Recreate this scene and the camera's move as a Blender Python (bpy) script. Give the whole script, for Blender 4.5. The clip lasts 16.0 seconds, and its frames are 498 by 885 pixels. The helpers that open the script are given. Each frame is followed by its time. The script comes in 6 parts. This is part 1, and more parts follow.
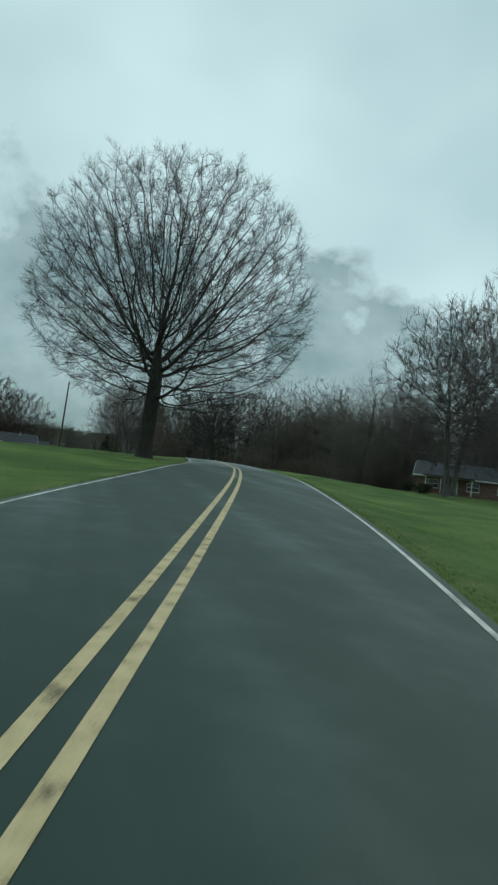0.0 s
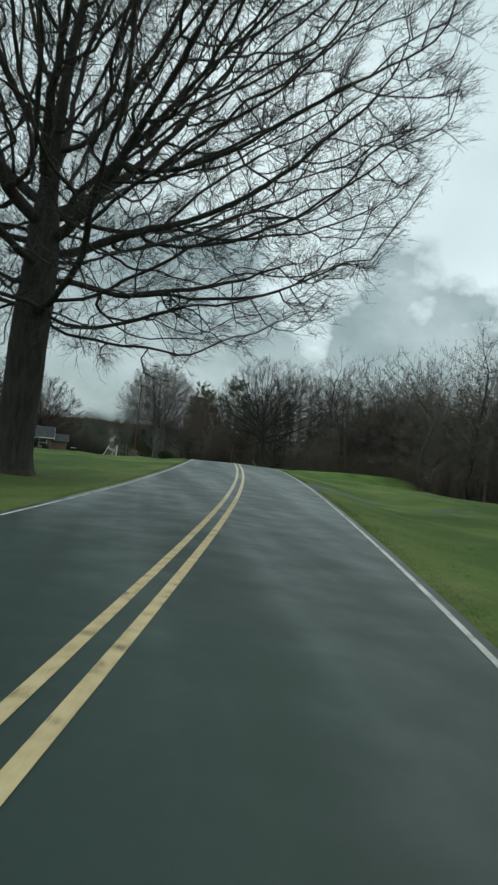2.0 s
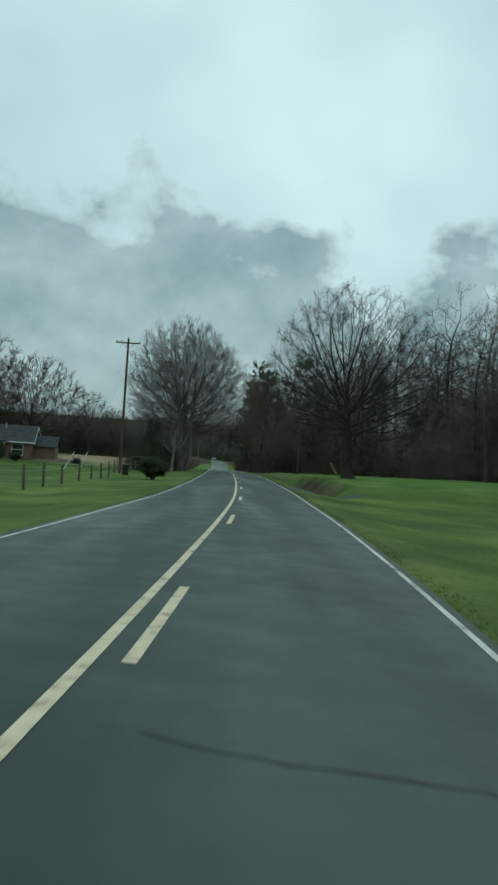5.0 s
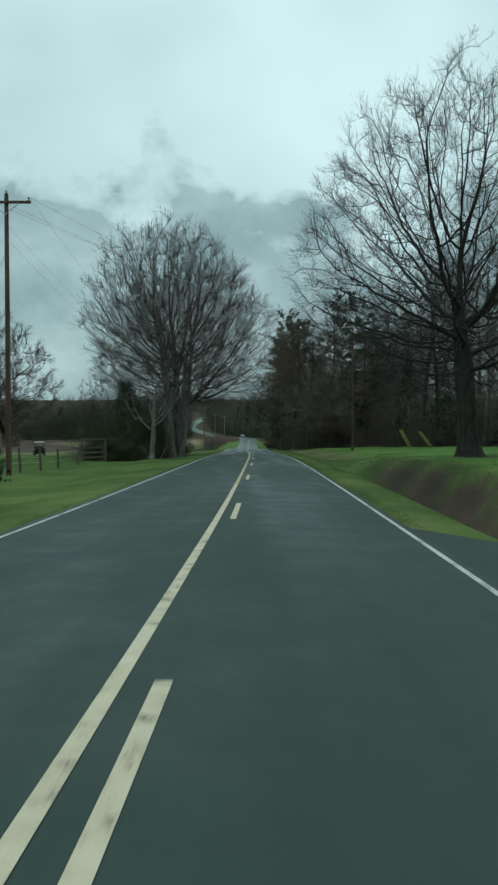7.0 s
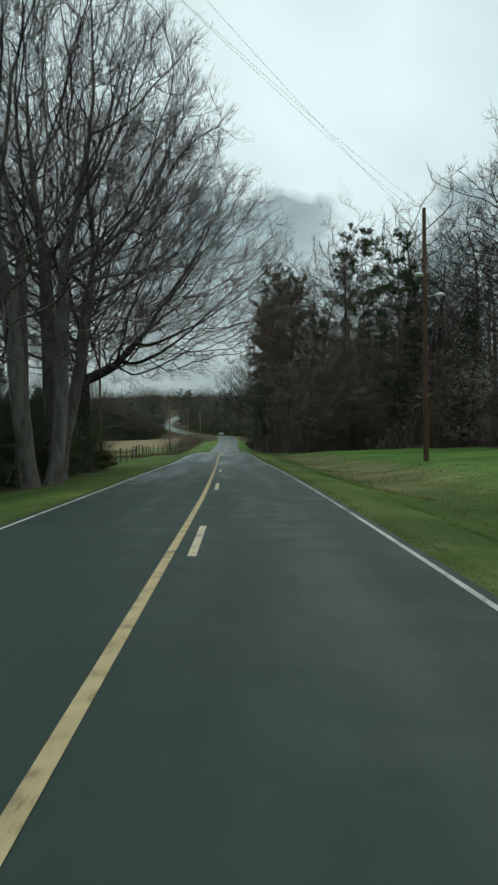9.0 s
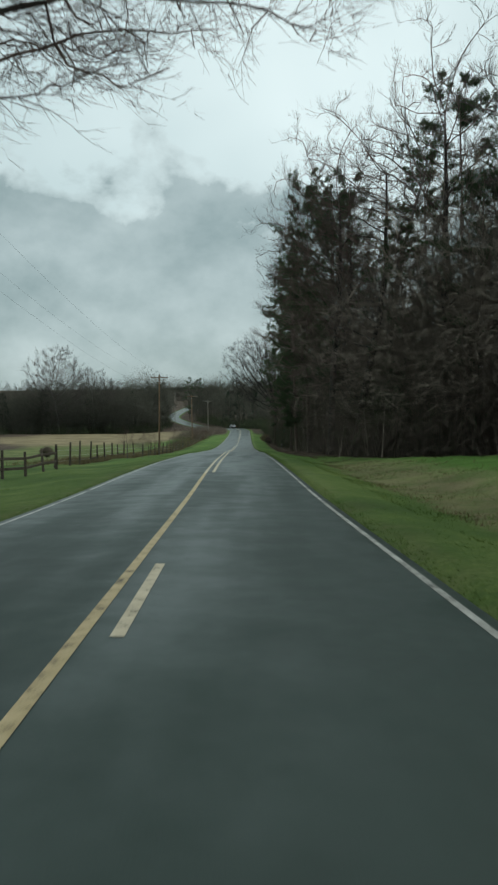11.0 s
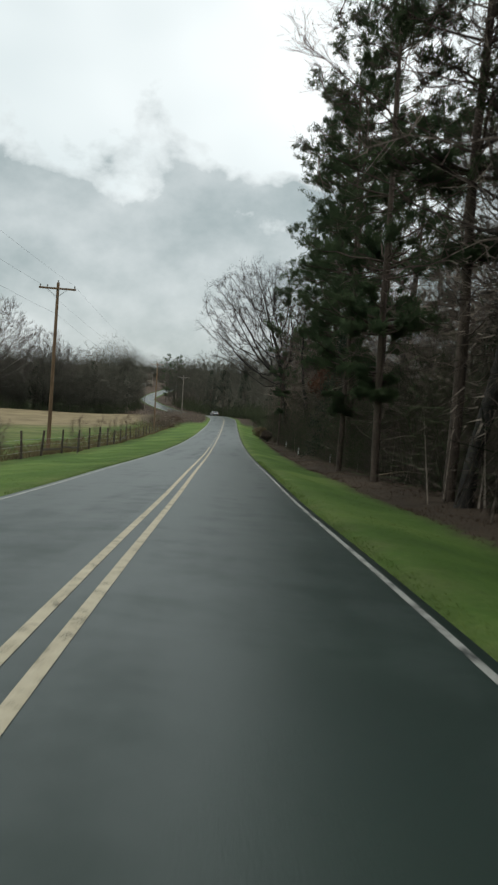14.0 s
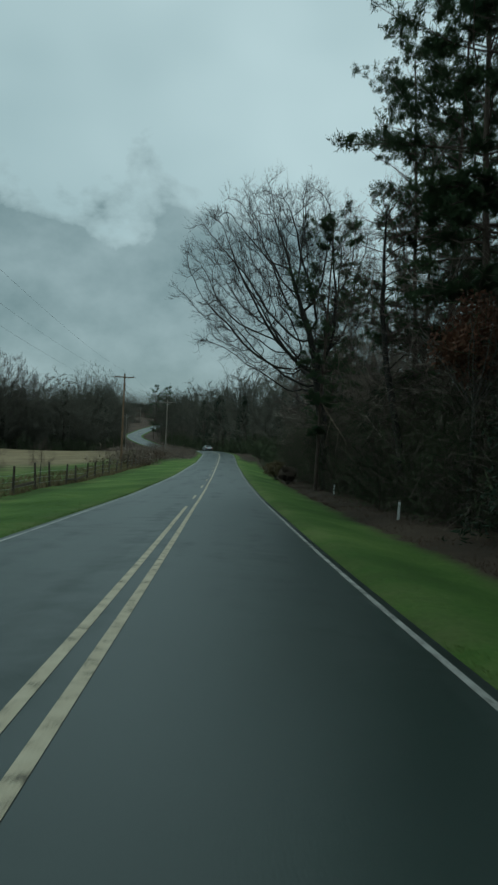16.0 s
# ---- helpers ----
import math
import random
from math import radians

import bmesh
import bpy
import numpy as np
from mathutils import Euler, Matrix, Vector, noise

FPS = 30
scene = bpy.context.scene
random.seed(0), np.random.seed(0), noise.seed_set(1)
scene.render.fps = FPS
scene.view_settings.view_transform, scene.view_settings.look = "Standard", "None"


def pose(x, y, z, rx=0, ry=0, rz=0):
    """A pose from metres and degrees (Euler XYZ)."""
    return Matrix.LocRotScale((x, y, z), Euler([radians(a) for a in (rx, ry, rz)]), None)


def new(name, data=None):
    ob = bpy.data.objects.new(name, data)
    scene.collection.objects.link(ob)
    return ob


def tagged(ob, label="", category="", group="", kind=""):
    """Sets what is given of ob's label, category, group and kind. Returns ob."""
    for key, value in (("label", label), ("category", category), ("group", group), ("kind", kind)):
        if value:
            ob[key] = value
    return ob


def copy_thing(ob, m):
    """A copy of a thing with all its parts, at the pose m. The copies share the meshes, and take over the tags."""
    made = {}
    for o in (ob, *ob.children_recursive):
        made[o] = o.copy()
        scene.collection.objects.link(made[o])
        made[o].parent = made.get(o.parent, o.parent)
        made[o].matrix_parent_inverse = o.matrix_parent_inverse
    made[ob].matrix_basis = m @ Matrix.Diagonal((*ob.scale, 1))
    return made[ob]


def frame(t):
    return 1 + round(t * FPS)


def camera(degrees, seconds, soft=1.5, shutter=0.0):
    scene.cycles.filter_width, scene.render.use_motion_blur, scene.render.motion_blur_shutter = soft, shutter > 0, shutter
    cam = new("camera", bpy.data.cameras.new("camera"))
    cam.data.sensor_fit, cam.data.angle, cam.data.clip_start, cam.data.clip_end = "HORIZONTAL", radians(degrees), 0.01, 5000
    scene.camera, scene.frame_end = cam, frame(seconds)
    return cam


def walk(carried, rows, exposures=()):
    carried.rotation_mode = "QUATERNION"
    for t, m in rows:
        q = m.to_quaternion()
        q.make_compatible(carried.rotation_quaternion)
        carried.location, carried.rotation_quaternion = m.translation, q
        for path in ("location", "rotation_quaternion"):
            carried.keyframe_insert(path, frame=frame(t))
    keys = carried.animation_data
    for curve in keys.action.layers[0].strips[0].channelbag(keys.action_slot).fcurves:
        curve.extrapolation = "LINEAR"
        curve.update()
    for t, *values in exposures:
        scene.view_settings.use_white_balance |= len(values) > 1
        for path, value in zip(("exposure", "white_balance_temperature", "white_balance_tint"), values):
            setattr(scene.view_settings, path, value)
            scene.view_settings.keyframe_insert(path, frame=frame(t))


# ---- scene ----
cam = camera(37.0, 16.0, soft=2.4, shutter=0.12)
# seconds, eye x, y, z, yaw, pitch, roll
PATH = [
    (0, 0.94, -1.06, 1.45, 2.44, 1.32, 6.61),
    (0.5, 0.93, 9.25, 1.82, 3.67, 0.77, 6.75),
    (1, 0.77, 19.51, 2.07, 4.87, 0.47, 7.50),
    (1.5, 0.45, 29.72, 2.22, 6.02, 0.31, 6.15),
    (2, -0.13, 39.86, 2.31, 7.29, 0.23, 6.52),
    (2.5, -0.87, 49.99, 2.31, 8.46, 0.06, 6.74),
    (3, -1.86, 60.10, 2.29, 9.67, 0.16, 5.08),
    (3.5, -3.06, 70.19, 2.33, 10.45, 0.23, 4.97),
    (4, -4.43, 80.26, 2.36, 11.27, 0.32, 4.96),
    (4.5, -5.96, 90.31, 2.36, 12.37, -0.01, 4.91),
    (5, -7.75, 100.28, 2.22, 13.04, -0.50, 3.98),
    (5.5, -9.69, 110.22, 1.91, 13.75, -0.99, 3.04),
    (6, -11.81, 120.12, 1.52, 14.46, -1.47, 2.11),
    (6.5, -14.08, 129.99, 1.11, 15.06, -1.96, 1.18),
    (7, -16.48, 139.82, 0.77, 15.50, -2.45, 0.25),
    (7.5, -18.96, 149.71, 0.42, 14.12, -2.12, 0.93),
    (8, -21.51, 159.62, 0.07, 13.60, -2.43, 0.14),
    (8.5, -24.08, 169.51, -0.28, 14.02, -2.56, -0.30),
    (9, -26.64, 179.35, -0.63, 14.07, -2.61, -0.54),
    (9.5, -29.09, 189.10, -1.00, 14.42, -3.16, -0.31),
    (10, -31.70, 198.85, -1.40, 14.69, -3.15, -0.35),
    (10.5, -34.35, 208.58, -1.84, 14.94, -3.13, -0.40),
    (11, -37.05, 218.31, -2.30, 15.13, -3.12, -0.45),
    (11.5, -39.78, 228.02, -2.77, 15.25, -3.11, -0.50),
    (12, -42.51, 237.73, -3.21, 15.25, -3.10, -0.54),
    (12.5, -45.31, 247.35, -3.55, 14.46, -2.60, -1.14),
    (13, -48.02, 256.95, -3.96, 13.71, -2.33, -2.20),
    (13.5, -50.71, 266.53, -4.44, 12.58, -3.47, 1.23),
    (14, -53.41, 276.09, -4.93, 13.72, -3.76, 3.78),
    (14.5, -56.13, 285.66, -5.48, 14.67, -2.77, 3.84),
    (15, -58.83, 295.39, -6.11, 14.48, -1.15, 2.51),
    (15.5, -61.66, 305.20, -6.65, 13.78, -0.20, 2.90),
    (16, -64.45, 315.10, -7.23, 13.51, -0.78, 2.72),
]
walk(cam, [(t, pose(x, y, z, 90 + pitch, 0, yaw) @ pose(0, 0, 0, 0, 0, roll)) for t, x, y, z, yaw, pitch, roll in PATH],
     exposures=[(0, -0.1, 6200, 3), (1.2, -0.1, 6150, 4), (2.4, 0.25, 6850, 16), (3.2, 0.05, 6300, 8), (4.5, -0.02, 6280, 3), (7, 0.05, 6200, 3),
                (8.6, 0.1, 6550, 9), (9.6, 0.22, 6900, 15), (11.8, 0.05, 6650, 12), (13, 0.2, 6800, 19), (13.5, 0.17, 6750, 19), (14, 0.4, 7200, 24), (14.4, 0.22, 6700, 18), (15, 0.42, 6600, 11), (15.5, -0.08, 6300, 5), (16, -0.45, 6150, 3)])

# ---------------------------------------------------------------- light
SUN_ELEVATION, SUN_TURN = 42, 40
world = bpy.data.worlds.new("overcast_sky")
scene.world = world
world.use_nodes = True


def overcast(tree):
    """A Nishita sky behind a closed deck of cloud: dark billows low down, a pale sheet above."""
    nodes, links = tree.nodes, tree.links
    nodes.clear()

    def add(kind, **inputs):
        n = nodes.new(kind)
        for key, value in inputs.items():
            n.inputs[key.replace("_", " ")].default_value = value
        return n

    def arith(kind, a, b=None, clamp=False):
        n = nodes.new("ShaderNodeMath")
        n.operation, n.use_clamp = kind, clamp
        for i, v in enumerate((a, b)):
            if v is None:
                continue
            if isinstance(v, (int, float)):
                n.inputs[i].default_value = v
            else:
                links.new(v, n.inputs[i])
        return n.outputs[0]

    coords = nodes.new("ShaderNodeTexCoord")
    split = nodes.new("ShaderNodeSeparateXYZ")
    links.new(coords.outputs["Generated"], split.inputs[0])
    up = split.outputs["Z"]
    stretch = nodes.new("ShaderNodeMapping")
    stretch.inputs["Scale"].default_value = (1.0, 1.0, 1.35)
    stretch.inputs["Location"].default_value = (0.9, 0.45, 0.27)
    links.new(coords.outputs["Generated"], stretch.inputs[0])
    billow = add("ShaderNodeTexNoise", Scale=8.5, Detail=8.0, Roughness=0.54, Distortion=0.15)
    links.new(stretch.outputs[0], billow.inputs["Vector"])
    soft = add("ShaderNodeTexNoise", Scale=2.2, Detail=3.0, Roughness=0.5)
    links.new(stretch.outputs[0], soft.inputs["Vector"])
    # billows: a bank of cumulus along the skyline, whose height changes with the bearing
    bearing = arith("ARCTAN2", arith("MULTIPLY", split.outputs["X"], -1.0), split.outputs["Y"])
    bank = nodes.new("ShaderNodeValToRGB")
    bank.color_ramp.interpolation = "B_SPLINE"
    for i, (at, top) in enumerate(((-40, 14), (-14, 11), (-9.5, 13.5), (-6.5, 16.0), (-1.0, 16.8), (1.5, 11), (3.5, 9.5), (6, 12.5), (9, 15.5), (13.5, 17.5), (18, 17), (25, 18.5), (33, 20.5), (48, 18))):
        e = bank.color_ramp.elements[i] if i < 2 else bank.color_ramp.elements.new(i / 20)
        e.position, e.color = (at + 60) / 120, (top / 30, top / 30, top / 30, 1)
    links.new(arith("MULTIPLY_ADD", bearing, 180 / math.pi / 120), bank.inputs[0])
    bank.inputs[0].links[0].from_node.inputs[2].default_value = 0.5
    low = arith("MULTIPLY", arith("SUBTRACT", arith("MULTIPLY", bank.outputs[0], 30 * math.pi / 180), up), 2.3)
    thick = arith("ADD", arith("MULTIPLY", arith("SUBTRACT", billow.outputs["Fac"], 0.5), 0.8), low)
    thick = arith("MULTIPLY", thick, 10.0, True)
    shade = add("ShaderNodeTexNoise", Scale=7.0, Detail=6.0, Roughness=0.55)
    links.new(stretch.outputs[0], shade.inputs["Vector"])
    dark = nodes.new("ShaderNodeMix")
    dark.data_type = "RGBA"
    dark.inputs["A"].default_value = (0.24, 0.345, 0.355, 1)
    dark.inputs["B"].default_value = (0.48, 0.61, 0.625, 1)
    links.new(arith("MULTIPLY", arith("SUBTRACT", shade.outputs["Fac"], 0.33), 2.5, True), dark.inputs["Factor"])
    pale = nodes.new("ShaderNodeMix")
    pale.data_type = "RGBA"
    pale.inputs["A"].default_value = (0.50, 0.66, 0.68, 1)
    pale.inputs["B"].default_value = (0.76, 0.93, 0.945, 1)
    links.new(arith("MULTIPLY", arith("SUBTRACT", soft.outputs["Fac"], 0.32), 2.6, True), pale.inputs["Factor"])
    deck = nodes.new("ShaderNodeMix")
    deck.data_type = "RGBA"
    links.new(thick, deck.inputs["Factor"])
    links.new(pale.outputs["Result"], deck.inputs["A"])
    links.new(dark.outputs["Result"], deck.inputs["B"])
    sky = nodes.new("ShaderNodeTexSky")
    sky.sky_type, sky.sun_disc = "NISHITA", False
    sky.sun_elevation, sky.sun_rotation = radians(SUN_ELEVATION), radians(SUN_TURN)
    blue = add("ShaderNodeBackground", Strength=0.1)
    links.new(sky.outputs[0], blue.inputs["Color"])
    cloud = add("ShaderNodeBackground", Strength=1.0)
    glow = nodes.new("ShaderNodeMix")
    glow.data_type = "RGBA"
    glow.inputs["B"].default_value = (0.86, 1.0, 1.0, 1)
    rim = arith("MULTIPLY", arith("MULTIPLY", thick, arith("SUBTRACT", 1.0, thick)), 0.35, True)
    links.new(rim, glow.inputs["Factor"])
    links.new(deck.outputs["Result"], glow.inputs["A"])
    links.new(glow.outputs["Result"], cloud.inputs["Color"])
    both = add("ShaderNodeMixShader", Fac=0.93)
    links.new(blue.outputs[0], both.inputs[1])
    links.new(cloud.outputs[0], both.inputs[2])
    out = nodes.new("ShaderNodeOutputWorld")
    links.new(both.outputs[0], out.inputs[0])


overcast(world.node_tree)
sun = new("sun", bpy.data.lights.new("sun", "SUN"))
sun.data.energy, sun.data.angle, sun.data.color = 0.5, radians(40), (1, 0.97, 0.92)
sun.matrix_world = pose(0, 0, 60, 90 - SUN_ELEVATION, 0, 180 - SUN_TURN)


# ---------------------------------------------------------------- materials
def matter(name, dark, light, scale=4.0, rough=0.85, bump=0.3, fine=12.0, metal=0.0, stretch=(1, 1, 1), mid=None, per_piece=0.0,
           gloss=0.3, mid_at=0.78, haze=False):
    """A surface whose colour wanders between two tones at two scales, with fine relief."""
    m = bpy.data.materials.new(name)
    m.use_nodes = True
    nodes, links = m.node_tree.nodes, m.node_tree.links
    bsdf = nodes["Principled BSDF"]
    coords = nodes.new("ShaderNodeTexCoord")
    mapped = nodes.new("ShaderNodeMapping")
    mapped.inputs["Scale"].default_value = stretch
    links.new(coords.outputs["Object"], mapped.inputs[0])
    big, small = nodes.new("ShaderNodeTexNoise"), nodes.new("ShaderNodeTexNoise")
    for n, size, detail in ((big, scale, 4.0), (small, scale * fine, 3.0)):
        n.inputs["Scale"].default_value, n.inputs["Detail"].default_value = size, detail
        links.new(mapped.outputs[0], n.inputs["Vector"])
    add = nodes.new("ShaderNodeMath")
    add.operation = "MULTIPLY_ADD"
    add.inputs[1].default_value = 0.6
    links.new(small.outputs["Fac"], add.inputs[0])
    links.new(big.outputs["Fac"], add.inputs[2])
    last = add.outputs[0]
    if per_piece:
        info, more = nodes.new("ShaderNodeObjectInfo"), nodes.new("ShaderNodeMath")
        more.operation = "MULTIPLY_ADD"
        more.inputs[1].default_value = per_piece
        links.new(info.outputs["Random"], more.inputs[0])
        links.new(last, more.inputs[2])
        last = more.outputs[0]
    ramp = nodes.new("ShaderNodeValToRGB")
    ramp.color_ramp.elements[0].position, ramp.color_ramp.elements[0].color = 0.55, (*dark, 1)
    ramp.color_ramp.elements[1].position, ramp.color_ramp.elements[1].color = 1.05 if not per_piece else 1.0 + per_piece / 2, (*light, 1)
    ramp.color_ramp.elements[1].position = min(1.0, ramp.color_ramp.elements[1].position)
    if mid:
        e = ramp.color_ramp.elements.new(mid_at)
        e.color = (*mid, 1)
    links.new(last, ramp.inputs[0])
    links.new(ramp.outputs[0], bsdf.inputs["Base Color"])
    bsdf.inputs["Roughness"].default_value = rough
    bsdf.inputs["Metallic"].default_value = metal
    bsdf.inputs["Specular IOR Level"].default_value = gloss
    if haze:
        # twigs too fine to show a side take the light from above
        up = nodes.new("ShaderNodeCombineXYZ")
        up.inputs[2].default_value = 1.0
        links.new(up.outputs[0], bsdf.inputs["Normal"])
        bsdf.inputs["Specular IOR Level"].default_value = 0.0
    if bump:
        relief = nodes.new("ShaderNodeBump")
        relief.inputs["Strength"].default_value = bump
        relief.inputs["Distance"].default_value = 0.02
        links.new(small.outputs["Fac"], relief.inputs["Height"])
        links.new(relief.outputs[0], bsdf.inputs["Normal"])
    return m


BARK_OAK = matter("oak_bark", (0.018, 0.016, 0.014), (0.056, 0.050, 0.043), 3.0, 0.9, 0.8, 8.0, stretch=(2, 2, 0.4))
BARK_GREY = matter("grey_bark", (0.056, 0.050, 0.045), (0.175, 0.163, 0.147), 2.5, 0.9, 0.7, 8.0, stretch=(2, 2, 0.5))
BARK_PALE = matter("pale_bark", (0.08, 0.077, 0.07), (0.23, 0.22, 0.2), 2.0, 0.85, 0.5, 6.0)
BARK_PINE = matter("pine_bark", (0.045, 0.033, 0.027), (0.13, 0.095, 0.075), 3.0, 0.9, 0.8, 8.0, stretch=(2, 2, 0.5))
TWIG_OAK = matter("oak_twigs", (0.026, 0.023, 0.021), (0.075, 0.064, 0.058), 1.0, 0.9, 0)
TWIG_GREY = matter("grey_twigs", (0.096, 0.084, 0.074), (0.240, 0.210, 0.186), 1.0, 0.9, 0, haze=True)
TWIG_BROWN = matter("brown_twigs", (0.12, 0.088, 0.074), (0.28, 0.21, 0.175), 0.7, 0.9, 0, haze=True)
TWIG_RED = matter("reddish_twigs", (0.055, 0.040, 0.034), (0.15, 0.108, 0.088), 0.7, 0.9, 0, haze=True)
NEEDLES = matter("pine_needles", (0.055, 0.098, 0.055), (0.135, 0.195, 0.095), 0.8, 0.75, 0, per_piece=0.1, haze=True)
NEEDLES_BLUE = matter("cedar_needles", (0.014, 0.025, 0.015), (0.040, 0.062, 0.033), 0.8, 0.8, 0)
BRUSH = matter("bare_brush", (0.18, 0.143, 0.112), (0.40, 0.32, 0.25), 0.25, 0.95, 0, mid=(0.26, 0.206, 0.162), haze=True)
BRUSH_DARK = matter("dark_brush", (0.115, 0.093, 0.075), (0.225, 0.180, 0.145), 0.25, 0.95, 0, haze=True)
YOUNG_WOOD = matter("young_wood", (0.225, 0.184, 0.146), (0.490, 0.405, 0.325), 0.1, 0.95, 0, mid=(0.340, 0.280, 0.223), haze=True)
# young_wood copied darker and greyer; the stands' shade is in its colour
YOUNG_SHADED = matter("young_shaded_wood", (0.130, 0.116, 0.095), (0.295, 0.262, 0.215), 0.1, 0.95, 0, mid=(0.200, 0.177, 0.145), haze=True)
BRUSH_GREEN = matter("evergreen_brush", (0.050, 0.066, 0.040), (0.132, 0.155, 0.084), 0.3, 0.9, 0, haze=True)
LEAF_RED = matter("russet_brambles", (0.05, 0.032, 0.022), (0.15, 0.10, 0.065), 0.8, 0.9, 0)
LEAF_RUSSET = matter("russet_leaves", (0.07, 0.03, 0.02), (0.19, 0.085, 0.05), 0.8, 0.9, 0)
LEAF_OLIVE = matter("olive_leaves", (0.11, 0.105, 0.03), (0.28, 0.25, 0.08), 1.5, 0.85, 0)
FAR_WOOD = matter("far_wood", (0.095, 0.095, 0.074), (0.255, 0.248, 0.195), 0.05, 0.95, 0, mid=(0.160, 0.155, 0.121), haze=True)
POLE_WOOD = matter("pole_wood", (0.05, 0.03, 0.02), (0.14, 0.083, 0.055), 2.0, 0.85, 0.5, 9.0, stretch=(3, 3, 0.25))
POLE_ORANGE = matter("orange_pole_wood", (0.11, 0.066, 0.042), (0.28, 0.175, 0.11), 2.0, 0.85, 0.5, 9.0, stretch=(3, 3, 0.25))
POLE_DARK = matter("dark_pole_wood", (0.03, 0.02, 0.015), (0.095, 0.062, 0.044), 2.0, 0.85, 0.5, 9.0, stretch=(3, 3, 0.25))
POLE_GREY = matter("weathered_pole_wood", (0.12, 0.10, 0.08), (0.30, 0.26, 0.22), 2.0, 0.85, 0.5, 9.0, stretch=(3, 3, 0.25))
POST_WOOD = matter("fence_wood", (0.04, 0.031, 0.025), (0.13, 0.104, 0.084), 5.0, 0.9, 0.5, 6.0, per_piece=0.25)
WIRE_DARK = matter("dull_wire", (0.05, 0.05, 0.052), (0.12, 0.12, 0.12), 3.0, 0.6, 0.0, metal=0.3)
STEEL = matter("galvanised_steel", (0.28, 0.29, 0.30), (0.5, 0.5, 0.5), 3.0, 0.45, 0.1, metal=0.8)
CABLE = matter("cable", (0.02, 0.02, 0.02), (0.06, 0.06, 0.06), 3.0, 0.6, 0)
CERAMIC = matter("insulator_glaze", (0.20, 0.20, 0.19), (0.4, 0.4, 0.38), 3.0, 0.25, 0)
YELLOW_GUARD = matter("yellow_plastic", (0.66, 0.56, 0.14), (0.85, 0.74, 0.24), 2.0, 0.5, 0)
WHITE_PAINT = matter("white_paint", (0.55, 0.56, 0.54), (0.8, 0.8, 0.78), 2.0, 0.6, 0.1)
BRICK_WALL = matter("brick_wall", (0.12, 0.075, 0.06), (0.26, 0.17, 0.13), 5.0, 0.9, 0.4)
ROOF_DARK = matter("dark_shingles", (0.025, 0.028, 0.03), (0.07, 0.075, 0.08), 2.0, 0.9, 0.5)
GLASS_DARK = matter("window_glass", (0.02, 0.025, 0.03), (0.05, 0.06, 0.065), 1.0, 0.08, 0, gloss=0.6)
DEADWOOD = matter("dead_wood", (0.14, 0.10, 0.07), (0.36, 0.28, 0.2), 4.0, 0.9, 0.4)
RUBBER = matter("black_rubber", (0.015, 0.015, 0.015), (0.04, 0.04, 0.04), 5.0, 0.8, 0)
CAR_PAINT = matter("silver_car_paint", (0.35, 0.36, 0.37), (0.5, 0.5, 0.5), 2.0, 0.3, 0, metal=0.4)
BLACK_PAINT = matter("black_paint", (0.015, 0.015, 0.017), (0.04, 0.04, 0.045), 2.0, 0.4, 0)
RED_LENS = matter("red_lens", (0.25, 0.01, 0.01), (0.4, 0.03, 0.02), 2.0, 0.3, 0)
PAINT_YELLOW = matter("yellow_road_paint", (0.085, 0.07, 0.045), (0.60, 0.475, 0.265), 5.0, 0.6, 0.3, 12.0, mid=(0.48, 0.37, 0.195), mid_at=0.72)
# yellow paint with the wet road's pale glare put into its colour
PAINT_GLARE = matter("glare_yellow_road_paint", (0.09, 0.08, 0.055), (0.68, 0.595, 0.43), 5.0, 0.6, 0.3, 12.0, mid=(0.57, 0.485, 0.335), mid_at=0.72)
PAINT_WHITE = matter("white_road_paint", (0.07, 0.08, 0.075), (0.62, 0.62, 0.57), 1.6, 0.6, 0.3, 14.0, mid=(0.44, 0.44, 0.40), mid_at=0.7)
PAINT_WORN = matter("worn_white_road_paint", (0.05, 0.055, 0.05), (0.47, 0.47, 0.42), 2.2, 0.65, 0.3, 14.0, mid=(0.32, 0.315, 0.28), mid_at=0.75)
BLADES = matter("grass_blades", (0.085, 0.140, 0.034), (0.215, 0.265, 0.085), 0.18, 0.8, 0, 20.0, mid=(0.130, 0.195, 0.050), gloss=0.1)
WEEDS = matter("dry_weeds", (0.10, 0.075, 0.04), (0.26, 0.2, 0.11), 0.5, 0.9, 0, 20.0)


